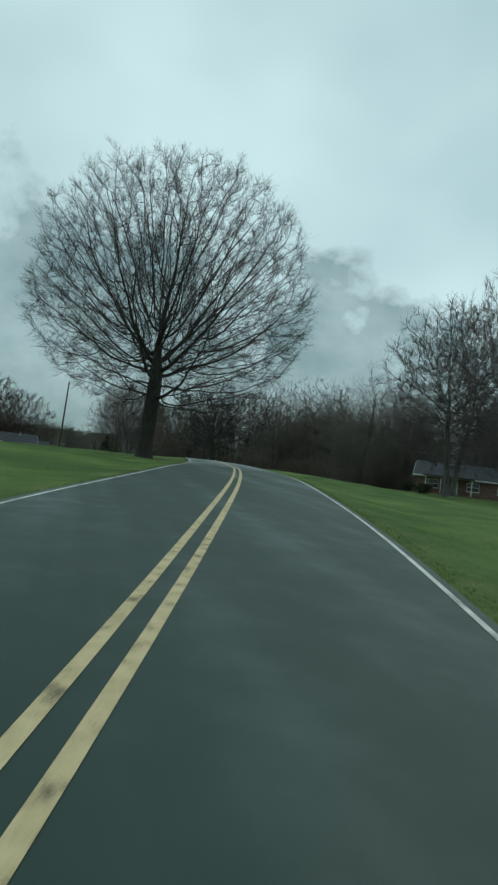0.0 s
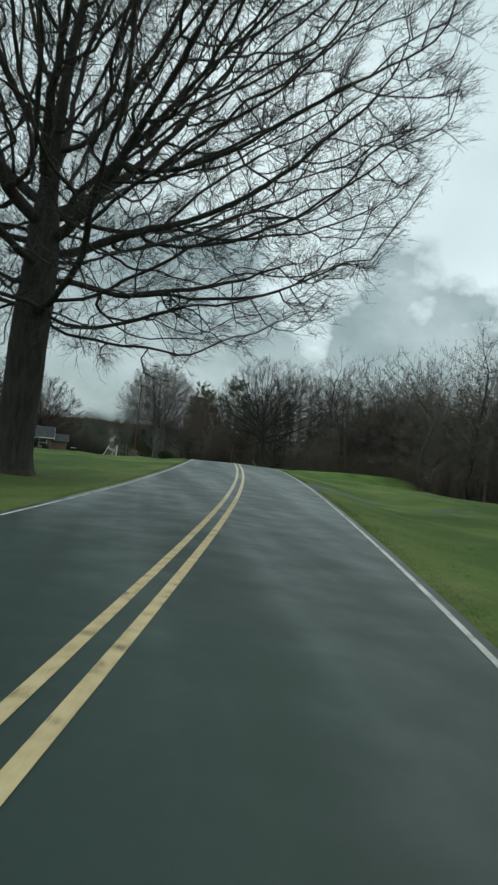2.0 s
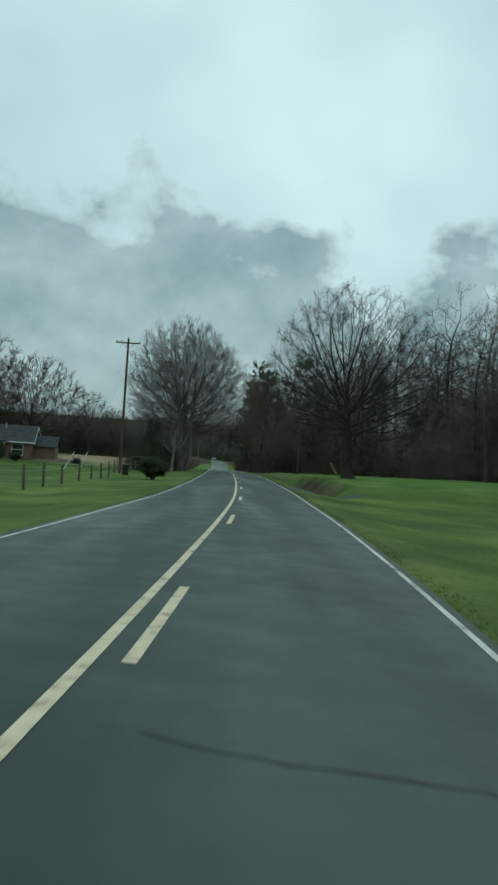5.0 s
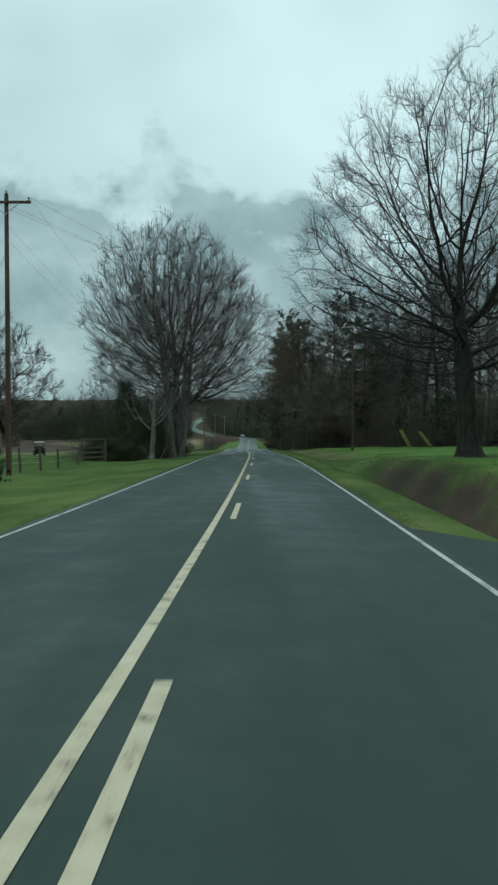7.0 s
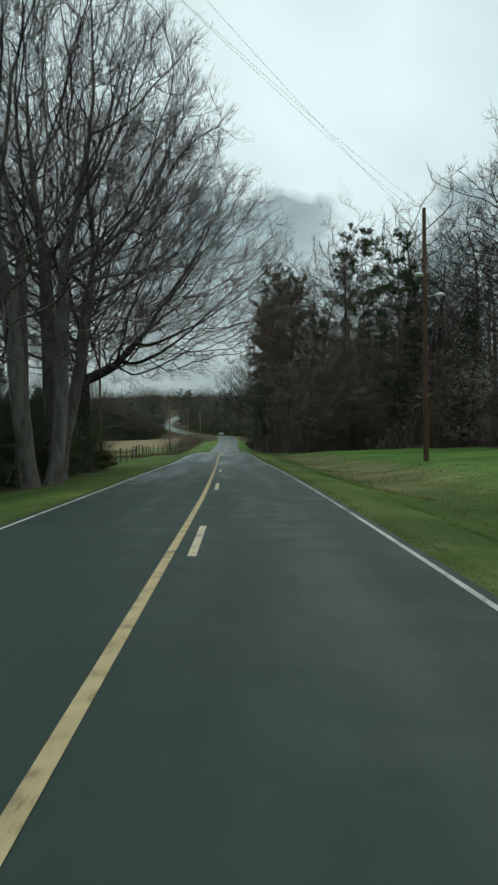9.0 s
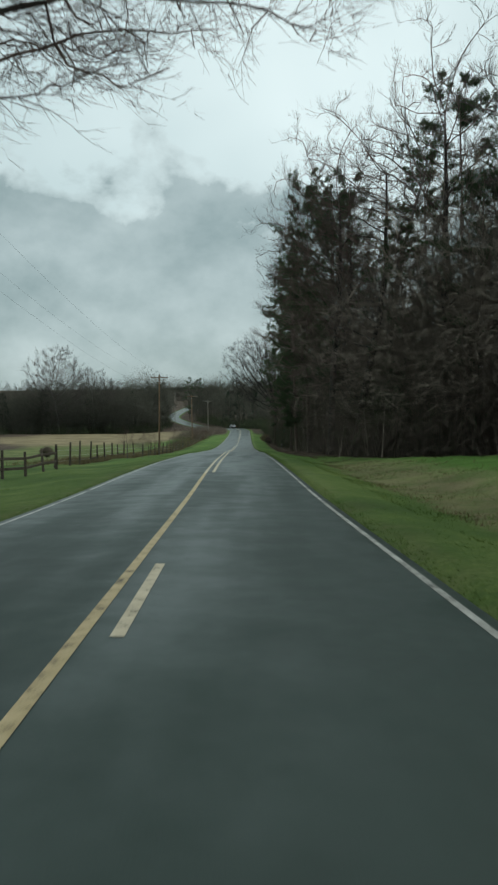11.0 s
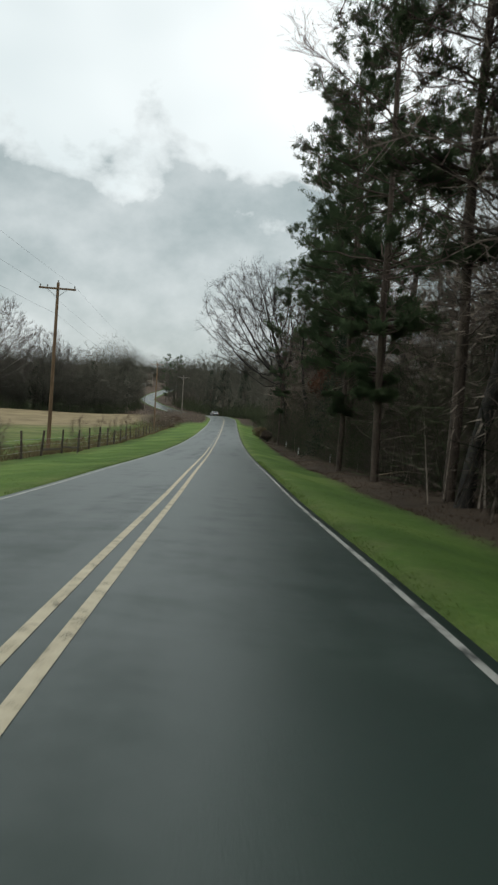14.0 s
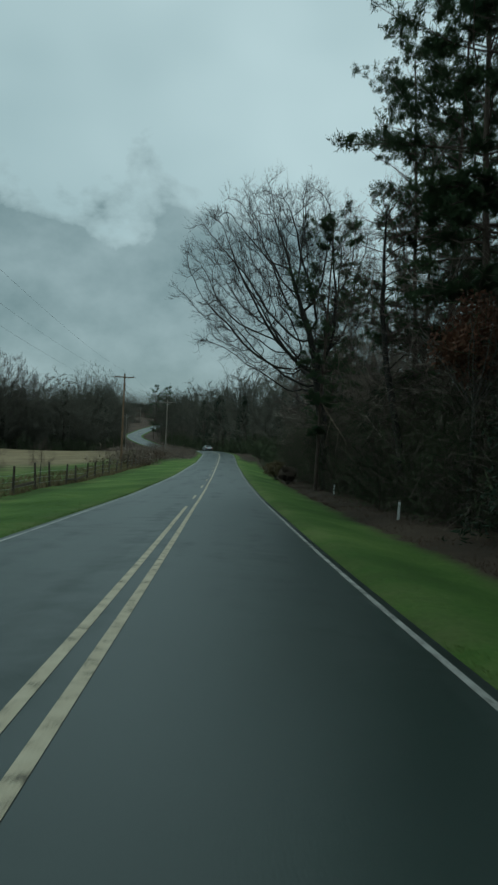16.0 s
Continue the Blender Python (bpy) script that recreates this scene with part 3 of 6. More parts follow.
def grown_tree(seed, high, wide, trunk_r, fork, points=1500, step=0.5, stems=1, leader=0.3, waist=0.42, belly=0.6, off=(0, 0), lean=(0, 0),
               twig=0.006, shoots_per=3, shoot=0.85, rise=0.22, shell=0.5, thick=0.55, lobes=0.1, kink=0.11, droop=0.0, boss=None, cut=0.045, splay=0.2, tiers=3, sides=(12, 6, 3), flare=0.35):
    """A leafless tree whose branches grow towards free places in its crown: (verts, faces) of trunk and limbs, and of the crown's branches and twigs.
    waist: where the crown is widest; belly: its lowest part, as a share of the fork's height; boss: (azimuth, reach, height) of one heavy low limb."""
    rng = np.random.default_rng(seed)
    bottom = fork * belly
    mid = bottom + (high - bottom) * waist
    # free places, denser towards the crown's outside, in a lumpy outline
    n = points
    d = rng.normal(size=(n, 3))
    d /= np.linalg.norm(d, axis=1, keepdims=True)
    az, el = np.arctan2(d[:, 1], d[:, 0]), d[:, 2]
    lump = 1 + lobes * (np.sin(3 * az + seed) * np.cos(2.2 * el + seed) + 0.7 * np.sin(7 * az + 2 * seed + 3 * el)) * 0.6
    u = rng.uniform(0.02, 1, n) ** shell * lump
    axes = np.stack([np.full(n, wide / 2), np.full(n, wide / 2), np.where(d[:, 2] > 0, high - mid, mid - bottom)], 1)
    goal = np.array([off[0], off[1], mid]) + d * u[:, None] * axes
    goal = goal[goal[:, 2] > bottom * 0.9]
    # trunks
    pos, par = [], []
    ring = np.arange(stems) * 2 * np.pi / stems + 0.5
    for k in range(stems):
        way = np.array([lean[0], lean[1], 1.0]) + (np.array([math.cos(ring[k]), math.sin(ring[k]), 0]) * splay if stems > 1 else 0)
        p = np.array([math.cos(ring[k]), math.sin(ring[k]), 0]) * trunk_r * (1.7 if stems > 1 else 0) + np.array([0, 0, -0.3])
        last = -1
        for _ in range(max(3, int((fork + high * leader) / step))):
            pos.append(p), par.append(last)
            last = len(pos) - 1
            way = way / np.linalg.norm(way) + rng.normal(0, 0.03, 3) + np.array([0, 0, 0.03])
            p = p + way / np.linalg.norm(way) * step
    if boss:
        # one heavy limb leaves the trunk low down and rises as it reaches out
        last = int(np.argmin([abs(q[2] - boss[2]) for q in pos]))
        p = pos[last]
        way = np.array([math.cos(boss[0]), math.sin(boss[0]), 0.4])
        for k in range(int(boss[1] / step)):
            p = p + way / np.linalg.norm(way) * step
            pos.append(p), par.append(last)
            last = len(pos) - 1
            way = way / np.linalg.norm(way) + rng.normal(0, 0.1, 3) + np.array([0, 0, 0.045])
    pos, par = np.array(pos), np.array(par)
    can = pos[:, 2] > fork * 0.96
    dist, near = np.full(len(goal), 1e9), np.zeros(len(goal), int)
    for i in np.flatnonzero(can):
        e = np.linalg.norm(goal - pos[i], axis=1)
        hit = e < dist
        dist[hit], near[hit] = e[hit], i
    kids = np.zeros(len(pos), int)
    for _ in range(int(3.2 * max(high, wide) / step)):
        if not len(goal):
            break
        pull = np.zeros_like(pos)
        np.add.at(pull, near, (goal - pos[near]) / dist[:, None])
        who = np.unique(near)
        who = who[kids[who] < 3]
        if not len(who):
            break
        own = pos[who] - pos[np.maximum(par[who], 0)]
        own /= np.linalg.norm(own, axis=1, keepdims=True) + 1e-9
        way = pull[who] / (np.linalg.norm(pull[who], axis=1, keepdims=True) + 1e-9)
        way = way + 0.35 * own * (kids[who] == 0)[:, None] + rng.normal(0, kink, way.shape) + np.array([0, 0, rise - droop])
        way /= np.linalg.norm(way, axis=1, keepdims=True) + 1e-9
        fresh = pos[who] + way * step * rng.uniform(0.8, 1.15, (len(who), 1))
        kids[who] += 1
        first = len(pos)
        pos, par, kids = np.concatenate([pos, fresh]), np.concatenate([par, who]), np.concatenate([kids, np.zeros(len(fresh), int)])
        e = np.linalg.norm(goal[:, None] - fresh[None], axis=2)
        best = e.argmin(1)
        val = e[np.arange(len(goal)), best]
        hit = val < dist
        dist[hit], near[hit] = val[hit], first + best[hit]
        # a reached place is used up; so is one whose branch can fork no more
        live = (dist > step * 1.25) & (kids[near] < 3)
        goal, dist, near = goal[live], dist[live], near[live]
    m = len(pos)
    load = np.ones(m)
    for i in range(m - 1, 0, -1):
        if par[i] >= 0:
            load[par[i]] += load[i]
    rad = twig + (trunk_r - twig) * (load / load[:stems and np.flatnonzero(par < 0)[-1] + 1].max()) ** thick
    rad = rad * (1 + flare * np.exp(-np.maximum(pos[:, 2], -0.3) / 0.55) * (load > load.max() * 0.2))
    heir = np.full(m, -1)
    for i in range(m):
        p = par[i]
        if p >= 0 and (heir[p] < 0 or load[i] > load[heir[p]]):
            heir[p] = i
    seg = np.flatnonzero(par >= 0)
    base = par[seg]
    own = pos[seg] - pos[base]
    own /= np.linalg.norm(own, axis=1, keepdims=True)
    way = np.zeros((m, 3))
    way[seg] = own
    way[par < 0] = (0, 0, 1)
    has = heir >= 0
    way[has] += way[heir[has]]
    way /= np.linalg.norm(way, axis=1, keepdims=True)
    main = heir[base] == seg
    r0 = np.where(main, rad[base], np.minimum(rad[seg] * 1.25, rad[base]))
    w0 = np.where(main[:, None], way[base], own)

    def rings(c, w, r, sides):
        ref = np.array([0.83, 0.47, 0.31])
        a = np.cross(w, ref)
        a /= np.linalg.norm(a, axis=1, keepdims=True) + 1e-9
        b = np.cross(w, a)
        ang = np.arange(sides) * 2 * np.pi / sides
        return c[:, None] + r[:, None, None] * (a[:, None] * np.cos(ang)[:, None] + b[:, None] * np.sin(ang)[:, None])

    def pipes(pick, k):
        v = np.stack([rings(pos[base[pick]], w0[pick], r0[pick], k), rings(pos[seg[pick]], way[seg[pick]], rad[seg[pick]], k)], 1)
        idx = np.arange(v.size // 3).reshape(-1, 2, k)
        nxt = np.roll(idx, -1, axis=2)
        f = np.stack([idx[:, 0], nxt[:, 0], nxt[:, 1], idx[:, 1]], -1)
        return v.reshape(-1, 3), (f if k > 2 else f[:, :1]).reshape(-1, 4)

    size = rad[seg]
    wood = [pipes(size >= 0.14, sides[0]), pipes((size < 0.14) & (size >= cut), sides[1])]
    crown = [pipes(size < cut, sides[2])]
    # shoots on the thin branches, side shoots on those, and so on
    thin = np.flatnonzero((load <= 9) & (par >= 0))
    at = np.repeat(thin, shoots_per)
    back = rng.uniform(0, 1, (len(at), 1))
    root = pos[at] * back + pos[par[at]] * (1 - back)
    grain = way[at]
    for scale, per in ((1.0, 3 if tiers > 1 else 0), (0.62, 2 if tiers > 2 else 0), (0.4, 0))[:tiers]:
        out = root - np.array([off[0], off[1], bottom + (mid - bottom) * 0.4])
        out /= np.linalg.norm(out, axis=1, keepdims=True)
        w = grain * 0.75 + out * 0.4 + rng.normal(0, 0.5, root.shape) + np.array([0, 0, 0.12 - droop])
        w /= np.linalg.norm(w, axis=1, keepdims=True)
        long = shoot * scale * rng.uniform(0.5, 1.3, (len(root), 1))
        across = np.cross(w, rng.normal(size=w.shape))
        across *= twig * (0.45 + 0.55 * scale) / (np.linalg.norm(across, axis=1, keepdims=True) + 1e-9)
        i = np.arange(len(root))[:, None]
        if per:
            bend = root + w * long * 0.5
            w2 = w + rng.normal(0, 0.2, w.shape) + np.array([0, 0, 0.08])
            tip = bend + w2 / np.linalg.norm(w2, axis=1, keepdims=True) * long * 0.5
            v = np.stack([root - across, root + across, bend + across * 0.75, bend - across * 0.75, tip + across * 0.3, tip - across * 0.3], 1).reshape(-1, 3)
            crown.append((v, np.concatenate([i * 6 + (0, 1, 2, 3), i * 6 + (3, 2, 4, 5)])))
            k = rng.uniform(0.2, 0.95, (len(root), per, 1))
            root = (root[:, None] * (1 - k) + tip[:, None] * k).reshape(-1, 3)
            grain = np.repeat(w, per, axis=0)
        else:
            tip = root + w * long
            v = np.stack([root - across, root + across, tip + across * 0.4, tip - across * 0.4], 1).reshape(-1, 3)
            crown.append((v, i * 4 + (0, 1, 2, 3)))
    return merged(wood), merged(crown)


def planted(name, label, category, s, lat, built, bark, twigs, turn=0.0, size=1.0, group="", sink=0.0):
    """Stands a built tree on the ground as a thing with trunk and crown."""
    x, y = spot(s, lat)
    at = Matrix.Translation((float(x), float(y), float(ground(s, lat)) - sink)) @ Matrix.Rotation(radians(turn), 4, "Z") @ Matrix.Scale(size, 4)
    t = thing(name, label, category, at, group)
    (tv, tf), (cv, cf) = built
    part("trunk", np_mesh("trunk", tv, tf, bark, True), t)
    part("crown", np_mesh("crown", cv, cf, twigs), t, "bare crown of fine twigs")
    return t


def again(model, s, lat, turn=0.0, size=1.0, sink=0.0):
    """A copy of a standing tree elsewhere."""
    x, y = spot(s, lat)
    made = copy_thing(model, Matrix())
    made.matrix_basis = (Matrix.Translation((float(x), float(y), float(ground(s, lat)) - sink)) @ Matrix.Rotation(radians(turn), 4, "Z")
                         @ Matrix.Scale(size, 4))
    return made


def tufts(rng, centres, spans, count, size, thin=0.3):
    """Little triangles strewn round each centre, as sprays of needles or leaves."""
    n = len(centres)
    p = centres[:, None] + rng.normal(0, 0.42, (n, count, 3)) * spans[:, None]
    a = rng.normal(size=(n, count, 3))
    a /= np.linalg.norm(a, axis=2, keepdims=True)
    b = np.cross(a, rng.normal(size=(n, count, 3)))
    b /= np.linalg.norm(b, axis=2, keepdims=True)
    s = size * rng.uniform(0.6, 1.4, (n, count, 1))
    verts = np.stack([p - a * s, p + a * s, p + b * s * thin * 2], 2).reshape(-1, 3)
    return verts, np.arange(len(verts)).reshape(-1, 3)


def pine(seed, high, wide, clear, trunk_r):
    """A pine: straight trunk, stubs of dead branches below, ragged branches above that carry puffs of needles at their ends."""
    rng = np.random.default_rng(seed)
    path, rad = limbs_of(rng, np.array([[0.0, 0, -0.3]]), np.array([[0.02, 0.02, 1.0]]), np.array([high]), np.array([trunk_r]), 14, 0.02, 0.02, 0.22)
    stem = path[0]
    wood = [tubes(path, rad, 10)]

    def boughs(n, z, reach, up, girth):
        start = np.stack([np.interp(z, stem[:, 2], stem[:, 0]), np.interp(z, stem[:, 2], stem[:, 1]), z], 1)
        turn = rng.uniform(0, 2 * np.pi, n)
        way = np.stack([np.cos(turn), np.sin(turn), up], 1)
        return limbs_of(rng, start, way, reach, girth, 5, 0.16, 0.05, 0.35)

    # dead lower branches
    n = 26
    p, r = boughs(n, rng.uniform(clear * 0.5, clear + (high - clear) * 0.35, n), rng.uniform(0.5, 2.4, n), rng.normal(0.05, 0.15, n), np.full(n, 0.022))
    wood.append(tubes(p, r, 3))
    # live branches, in loose tiers with gaps
    n = 76
    u = np.sort(rng.uniform(0, 1, n))
    u = np.clip(u + 0.035 * np.sin(u * 44 + seed), 0, 1)
    reach = wide / 2 * (0.22 + 0.78 * np.sin(np.pi * np.clip(1.05 - u, 0, 1)) ** 0.75) * rng.uniform(0.4, 1.15, n)
    p, r = boughs(n, clear + (high - 0.3 - clear) * u, reach, 0.0 + 0.55 * u + rng.normal(0, 0.12, n), 0.06 * (1.2 - u))
    wood.append(tubes(p, r, 4))
    # side twigs in the outer half
    k = 14
    t = rng.uniform(0.36, 1.0, (n, k)) ** 0.8 * 5
    i = np.clip(t.astype(int), 0, 4)
    f = (t - i)[..., None]
    rows = np.arange(n)[:, None]
    root = p[rows, i] * (1 - f) + p[rows, i + 1] * f
    along = p[rows, i + 1] - p[rows, i]
    along /= np.linalg.norm(along, axis=2, keepdims=True)
    w = along * 0.45 + rng.normal(0, 0.62, root.shape) * np.array([1, 1, 0.5]) + np.array([0, 0, 0.28])
    w /= np.linalg.norm(w, axis=2, keepdims=True)
    tip = root + w * rng.uniform(0.25, 0.8, (n, k, 1)) * np.clip(reach / 3, 0.5, 1.2)[:, None, None]
    wood.append(tubes(np.stack([root, tip], 2).reshape(-1, 2, 3)[::2], np.full((n * k // 2, 2), 0.01), 3))
    # needles stand all round the outer part of every twig
    m = 46
    f = rng.uniform(0.55, 1.1, (n * k, m, 1))
    root, tip = root.reshape(-1, 1, 3), tip.reshape(-1, 1, 3)
    along = (tip - root) / np.linalg.norm(tip - root, axis=2, keepdims=True)
    heart = root + (tip - root) * f + rng.normal(0, 0.085, f.shape[:2] + (3,))
    d = along * 0.2 + rng.normal(0, 0.7, heart.shape) + np.array([0, 0, 0.12])
    d /= np.linalg.norm(d, axis=2, keepdims=True)
    side = np.cross(d, rng.normal(size=d.shape))
    side *= 0.023 / (np.linalg.norm(side, axis=2, keepdims=True) + 1e-9)
    v = np.stack([heart - side, heart + side, heart + d * rng.uniform(0.13, 0.25, f.shape)], 2).reshape(-1, 3)
    return merged(wood), (v, np.arange(len(v)).reshape(-1, 3))


def conifer(seed, high, wide, per=28):
    """A dense cone-shaped cedar, green to the ground."""
    rng = np.random.default_rng(seed)
    path, rad = limbs_of(rng, np.array([[0.0, 0, -0.2]]), np.array([[0, 0, 1.0]]), np.array([high]), np.array([0.02 * high]), 8, 0.01, 0.02, 0.1)
    n = int(high * 22)
    u = rng.uniform(0.03, 0.98, n)
    turn = rng.uniform(0, 2 * np.pi, n)
    r = wide / 2 * (1 - u) ** 0.75 * rng.uniform(0.45, 1.05, n)
    c = np.stack([np.cos(turn) * r, np.sin(turn) * r, u * high], 1)
    return tubes(path, rad, 8), tufts(rng, c, np.tile((0.6, 0.6, 0.5), (n, 1)), per, 0.14, 0.24)


def thicket(rng, xy, z, high, count, twist=0.35, thin=0.05):
    """Upright tangled stems round each place: thin blades from the ground upwards."""
    n = len(xy)
    foot = np.concatenate([xy, z[:, None]], 1)[:, None] + rng.normal(0, 1.0, (n, count, 3)) * np.array([0.9, 0.9, 0.0])
    lift = rng.uniform(0, 1, (n, count, 1)) * high[:, None, None] * 0.75
    lo = foot + lift * np.array([0, 0, 1.0]) + rng.normal(0, 0.35, (n, count, 3)) * (lift / 2.5)
    d = rng.normal(0, twist + 0.15, (n, count, 3)) + np.array([0, 0, 0.4])
    hi = lo + d * rng.uniform(0.5, 1.3, (n, count, 1)) * np.minimum(high, 2.6)[:, None, None] * 0.3
    w = rng.normal(size=(n, count, 3))
    w = w / np.linalg.norm(w, axis=2, keepdims=True) * thin * rng.uniform(0.4, 1.6, (n, count, 1))
    verts = np.stack([lo - w, lo + w, hi], 2).reshape(-1, 3)
    return verts, np.arange(len(verts)).reshape(-1, 3)

# ---------------------------------------------------------------- ground
def lay_ground():
    """One sheet to the horizon; its columns follow the road."""
    rows = np.concatenate([np.arange(-700, -60, 80), np.arange(-60, 138, 3.0), np.arange(138, 204, 0.75), np.arange(204, 480, 3.0), np.arange(480, 800, 8.0), 800 + 60 * 1.25 ** np.arange(0, 17)])
    cols = np.array([0, 1.7, 3.1, 3.5, 3.75, 4.1, 4.6, 5.1, 5.6, 6.1, 6.6, 7.1, 7.7, 8.4, 9.2, 10, 11, 12.5, 14, 16, 18.5, 21, 24, 28, 32, 37, 43,
                     50, 58, 68, 80, 95, 115, 140, 180, 240, 330, 460, 700, 1100, 2200])
    cols = np.concatenate([-cols[:0:-1], cols])
    turn = np.interp(rows, RY, TURN)
    mid = np.interp(rows, RY, RX)
    ends = rows > RY[-1]
    mid[ends] = RX[-1] - (rows[ends] - RY[-1]) * math.tan(TURN[-1])
    s_mid = np.interp(rows, RY, ALONG)
    s_mid[ends] = ALONG[-1]
    behind = rows < RY[0]
    mid[behind] = RX[0] - (rows[behind] - RY[0]) * math.tan(TURN[0])
    lat = np.tile(cols, (len(rows), 1))
    x = mid[:, None] + lat / np.cos(turn)[:, None]
    y = np.tile(rows[:, None], (1, len(cols)))
    s = s_mid[:, None] - np.clip(lat, -90, 90) * np.tan(turn)[:, None]
    z = ground(s, lat)
    under = np.abs(lat) < 3.52
    z[under] = (crown(s, lat) - 0.10)[under]
    n, k = lat.shape
    idx = np.arange(n * k).reshape(n, k)
    faces = np.stack([idx[:-1, :-1], idx[:-1, 1:], idx[1:, 1:], idx[1:, :-1]], -1).reshape(-1, 4)
    me = np_mesh("ground", np.stack([x, y, z], -1).reshape(-1, 3), faces, MEADOW, True)
    dry = smooth(15, 24, -lat) * (0.35 * smooth(255, 310, s) + 0.65 * smooth(405, 450, s)) * (1 - smooth(620, 700, s)) + 0.5 * smooth(196, 215, s) * (1 - smooth(262, 275, s)) * smooth(5.5, 6.5, lat) * (1 - smooth(9.5, 11, lat))
    dry = np.maximum(dry, 0.26 * (1 - smooth(0.2, 1.5, np.abs(lat) - EDGE)))
    litter = smooth(-0.6, 1.2, lat - litter_edge(s)) * (lat > 0) * 0.95
    bank = smooth(4.9, 5.6, lat) * (1 - smooth(8.0, 8.8, lat)) * (0.85 + 0.15 * np.sin(s * 1.1 + lat)) * 0.9 * smooth(155, 159, s) * (1 - smooth(178, 194, s))
    litter = np.maximum(litter, bank)
    for cx, cs, r in ((-7.2, 63.6, 3.2), (-8.0, 212, 4.5), (12.9, 184.5, 3.0), (-8.6, 229, 4.5), (-8.6, 221, 4)):
        litter = np.maximum(litter, 0.55 * (1 - smooth(r * 0.5, r, np.hypot(lat - cx, s - cs))))
    litter = np.maximum(litter, smooth(60, 75, -lat + 14 * np.sin(s * 0.05)) * smooth(40, 110, s) * 0.9)
    litter = np.maximum(litter, smooth(440, 480, s) * smooth(3.6, 5.0, np.abs(lat)) * np.maximum(1 - smooth(13, 20, -lat), smooth(528, 545, s)) * 0.9)
    lush = 0.15 * smooth(82, 100, s) * (1 - smooth(150, 170, s)) * smooth(4, 6, lat) + smooth(150, 170, s) * (1 - smooth(262, 285, s)) * smooth(8.2, 9.6, lat) + 0.6 * smooth(262, 285, s) * (np.abs(lat) < 9)
    for key, value in (("dry", dry), ("litter", litter), ("lush", lush)):
        me.attributes.new(key, "FLOAT", "POINT").data.foreach_set("value", np.clip(value, 0, 1).ravel().astype(np.float32))
    ob = new("ground", me)
    tagged(ob, "short winter grass with straw-coloured pasture and leaf litter", "ground", kind="structure")


def litter_edge(s):
    """How far to the right of the road leaf litter covers the grass."""
    return np.where(s < 262, wood_edge(s) - 0.5, np.interp(s, [262, 272, 290, 345, 420, 900], [14.5, 8.8, 6.5, 6.2, 6.6, 8]))


def wood_edge(s):
    """How far to the right of the road the wood begins."""
    return np.interp(s, [-100, 60, 100, 140, 175, 205, 235, 258, 272, 282, 330, 380, 420, 470, 560, 900],
                     [70, 60, 46, 33, 31, 30, 26, 17, 11, 9.8, 9.6, 9.2, 9.5, 9, 9, 12])


lay_ground()


def ribbon(lats, s0, s1, step, lift, thick=0.0, drift=None):
    """A strip along the road between two or more offsets."""
    s = np.arange(s0, s1 + step * 0.5, step) if s1 - s0 > step else np.array([s0, s1])
    s[-1] = s1
    lats = np.asarray(lats, float)
    ss, ll = np.meshgrid(s, lats, indexing="ij")
    if drift:
        ll = ll + np.interp(ss, *drift)
    x, y = spot(ss, ll)
    z = crown(ss, ll) + lift
    if thick:
        z[:, 0] -= thick
        z[:, -1] -= thick
    n, k = ss.shape
    idx = np.arange(n * k).reshape(n, k)
    faces = np.stack([idx[:-1, :-1], idx[:-1, 1:], idx[1:, 1:], idx[1:, :-1]], -1).reshape(-1, 4)
    return np.stack([x, y, z], -1).reshape(-1, 3), faces


road = new("road", np_mesh("road", *ribbon([-3.52, -3.4, -3.2, -1.7, 0, 1.7, 3.1, 3.28, 3.4], -56, 990, 2.0, 0.0, 0.14), ASPHALT, True))
_s = np.repeat(np.arange(-56, 991, 2.0), 9)
road.data.attributes.new("wet", "FLOAT", "POINT").data.foreach_set(
    "value", np.interp(_s, [0, 40, 58, 100, 140, 225, 255, 285, 305, 345, 1000], [0.15, 0.2, 0.55, 0.5, 0.2, 0.3, 0.68, 0.78, 1.05, 1.05, 0.9]).astype(np.float32))
tagged(road, "damp grey two-lane asphalt country road", "road", kind="structure")
LIFT = 0.005
# how far the painted middle strays from the road's
DRIFT = ([0, 100, 172, 186, 200, 212, 235, 262], [0, 0, 0.02, 0.03, 0.08, 0.06, 0.02, 0.0])
part("edge_line", np_mesh("edge_line", *ribbon([3.075, 3.155], -56, 196, 2.0, LIFT), PAINT_WHITE), road, "white edge line")
part("edge_line", np_mesh("edge_line", *ribbon([3.075, 3.158], 196, 990, 2.0, LIFT), PAINT_WORN), road, "worn and dirty white edge line")
part("edge_line", np_mesh("edge_line", *ribbon([-3.255, -3.18], -56, 990, 2.0, LIFT), PAINT_WHITE), road, "worn white edge line")
# where the wet road glares, the paler paint carries that glare
for lane, s0, s1, paint, tone in (([-0.154, -0.042], -56, 60, PAINT_YELLOW, "solid"), ([-0.154, -0.042], 60, 164, PAINT_GLARE, "glare-pale"), ([-0.154, -0.042], 164, 250, PAINT_YELLOW, "solid"),
                                  ([-0.154, -0.042], 250, 350, PAINT_GLARE, "glare-pale"), ([0.136, 0.248], -56, 60, PAINT_YELLOW, "solid"), ([0.136, 0.248], 60, 97, PAINT_GLARE, "glare-pale"),
                                  ([0.136, 0.248], 250.6, 990, PAINT_GLARE, "glare-pale")):
    part("centre_line", np_mesh("centre_line", *ribbon(lane, s0, s1, 2.0, LIFT, drift=DRIFT), paint), road, tone + " yellow centre line")
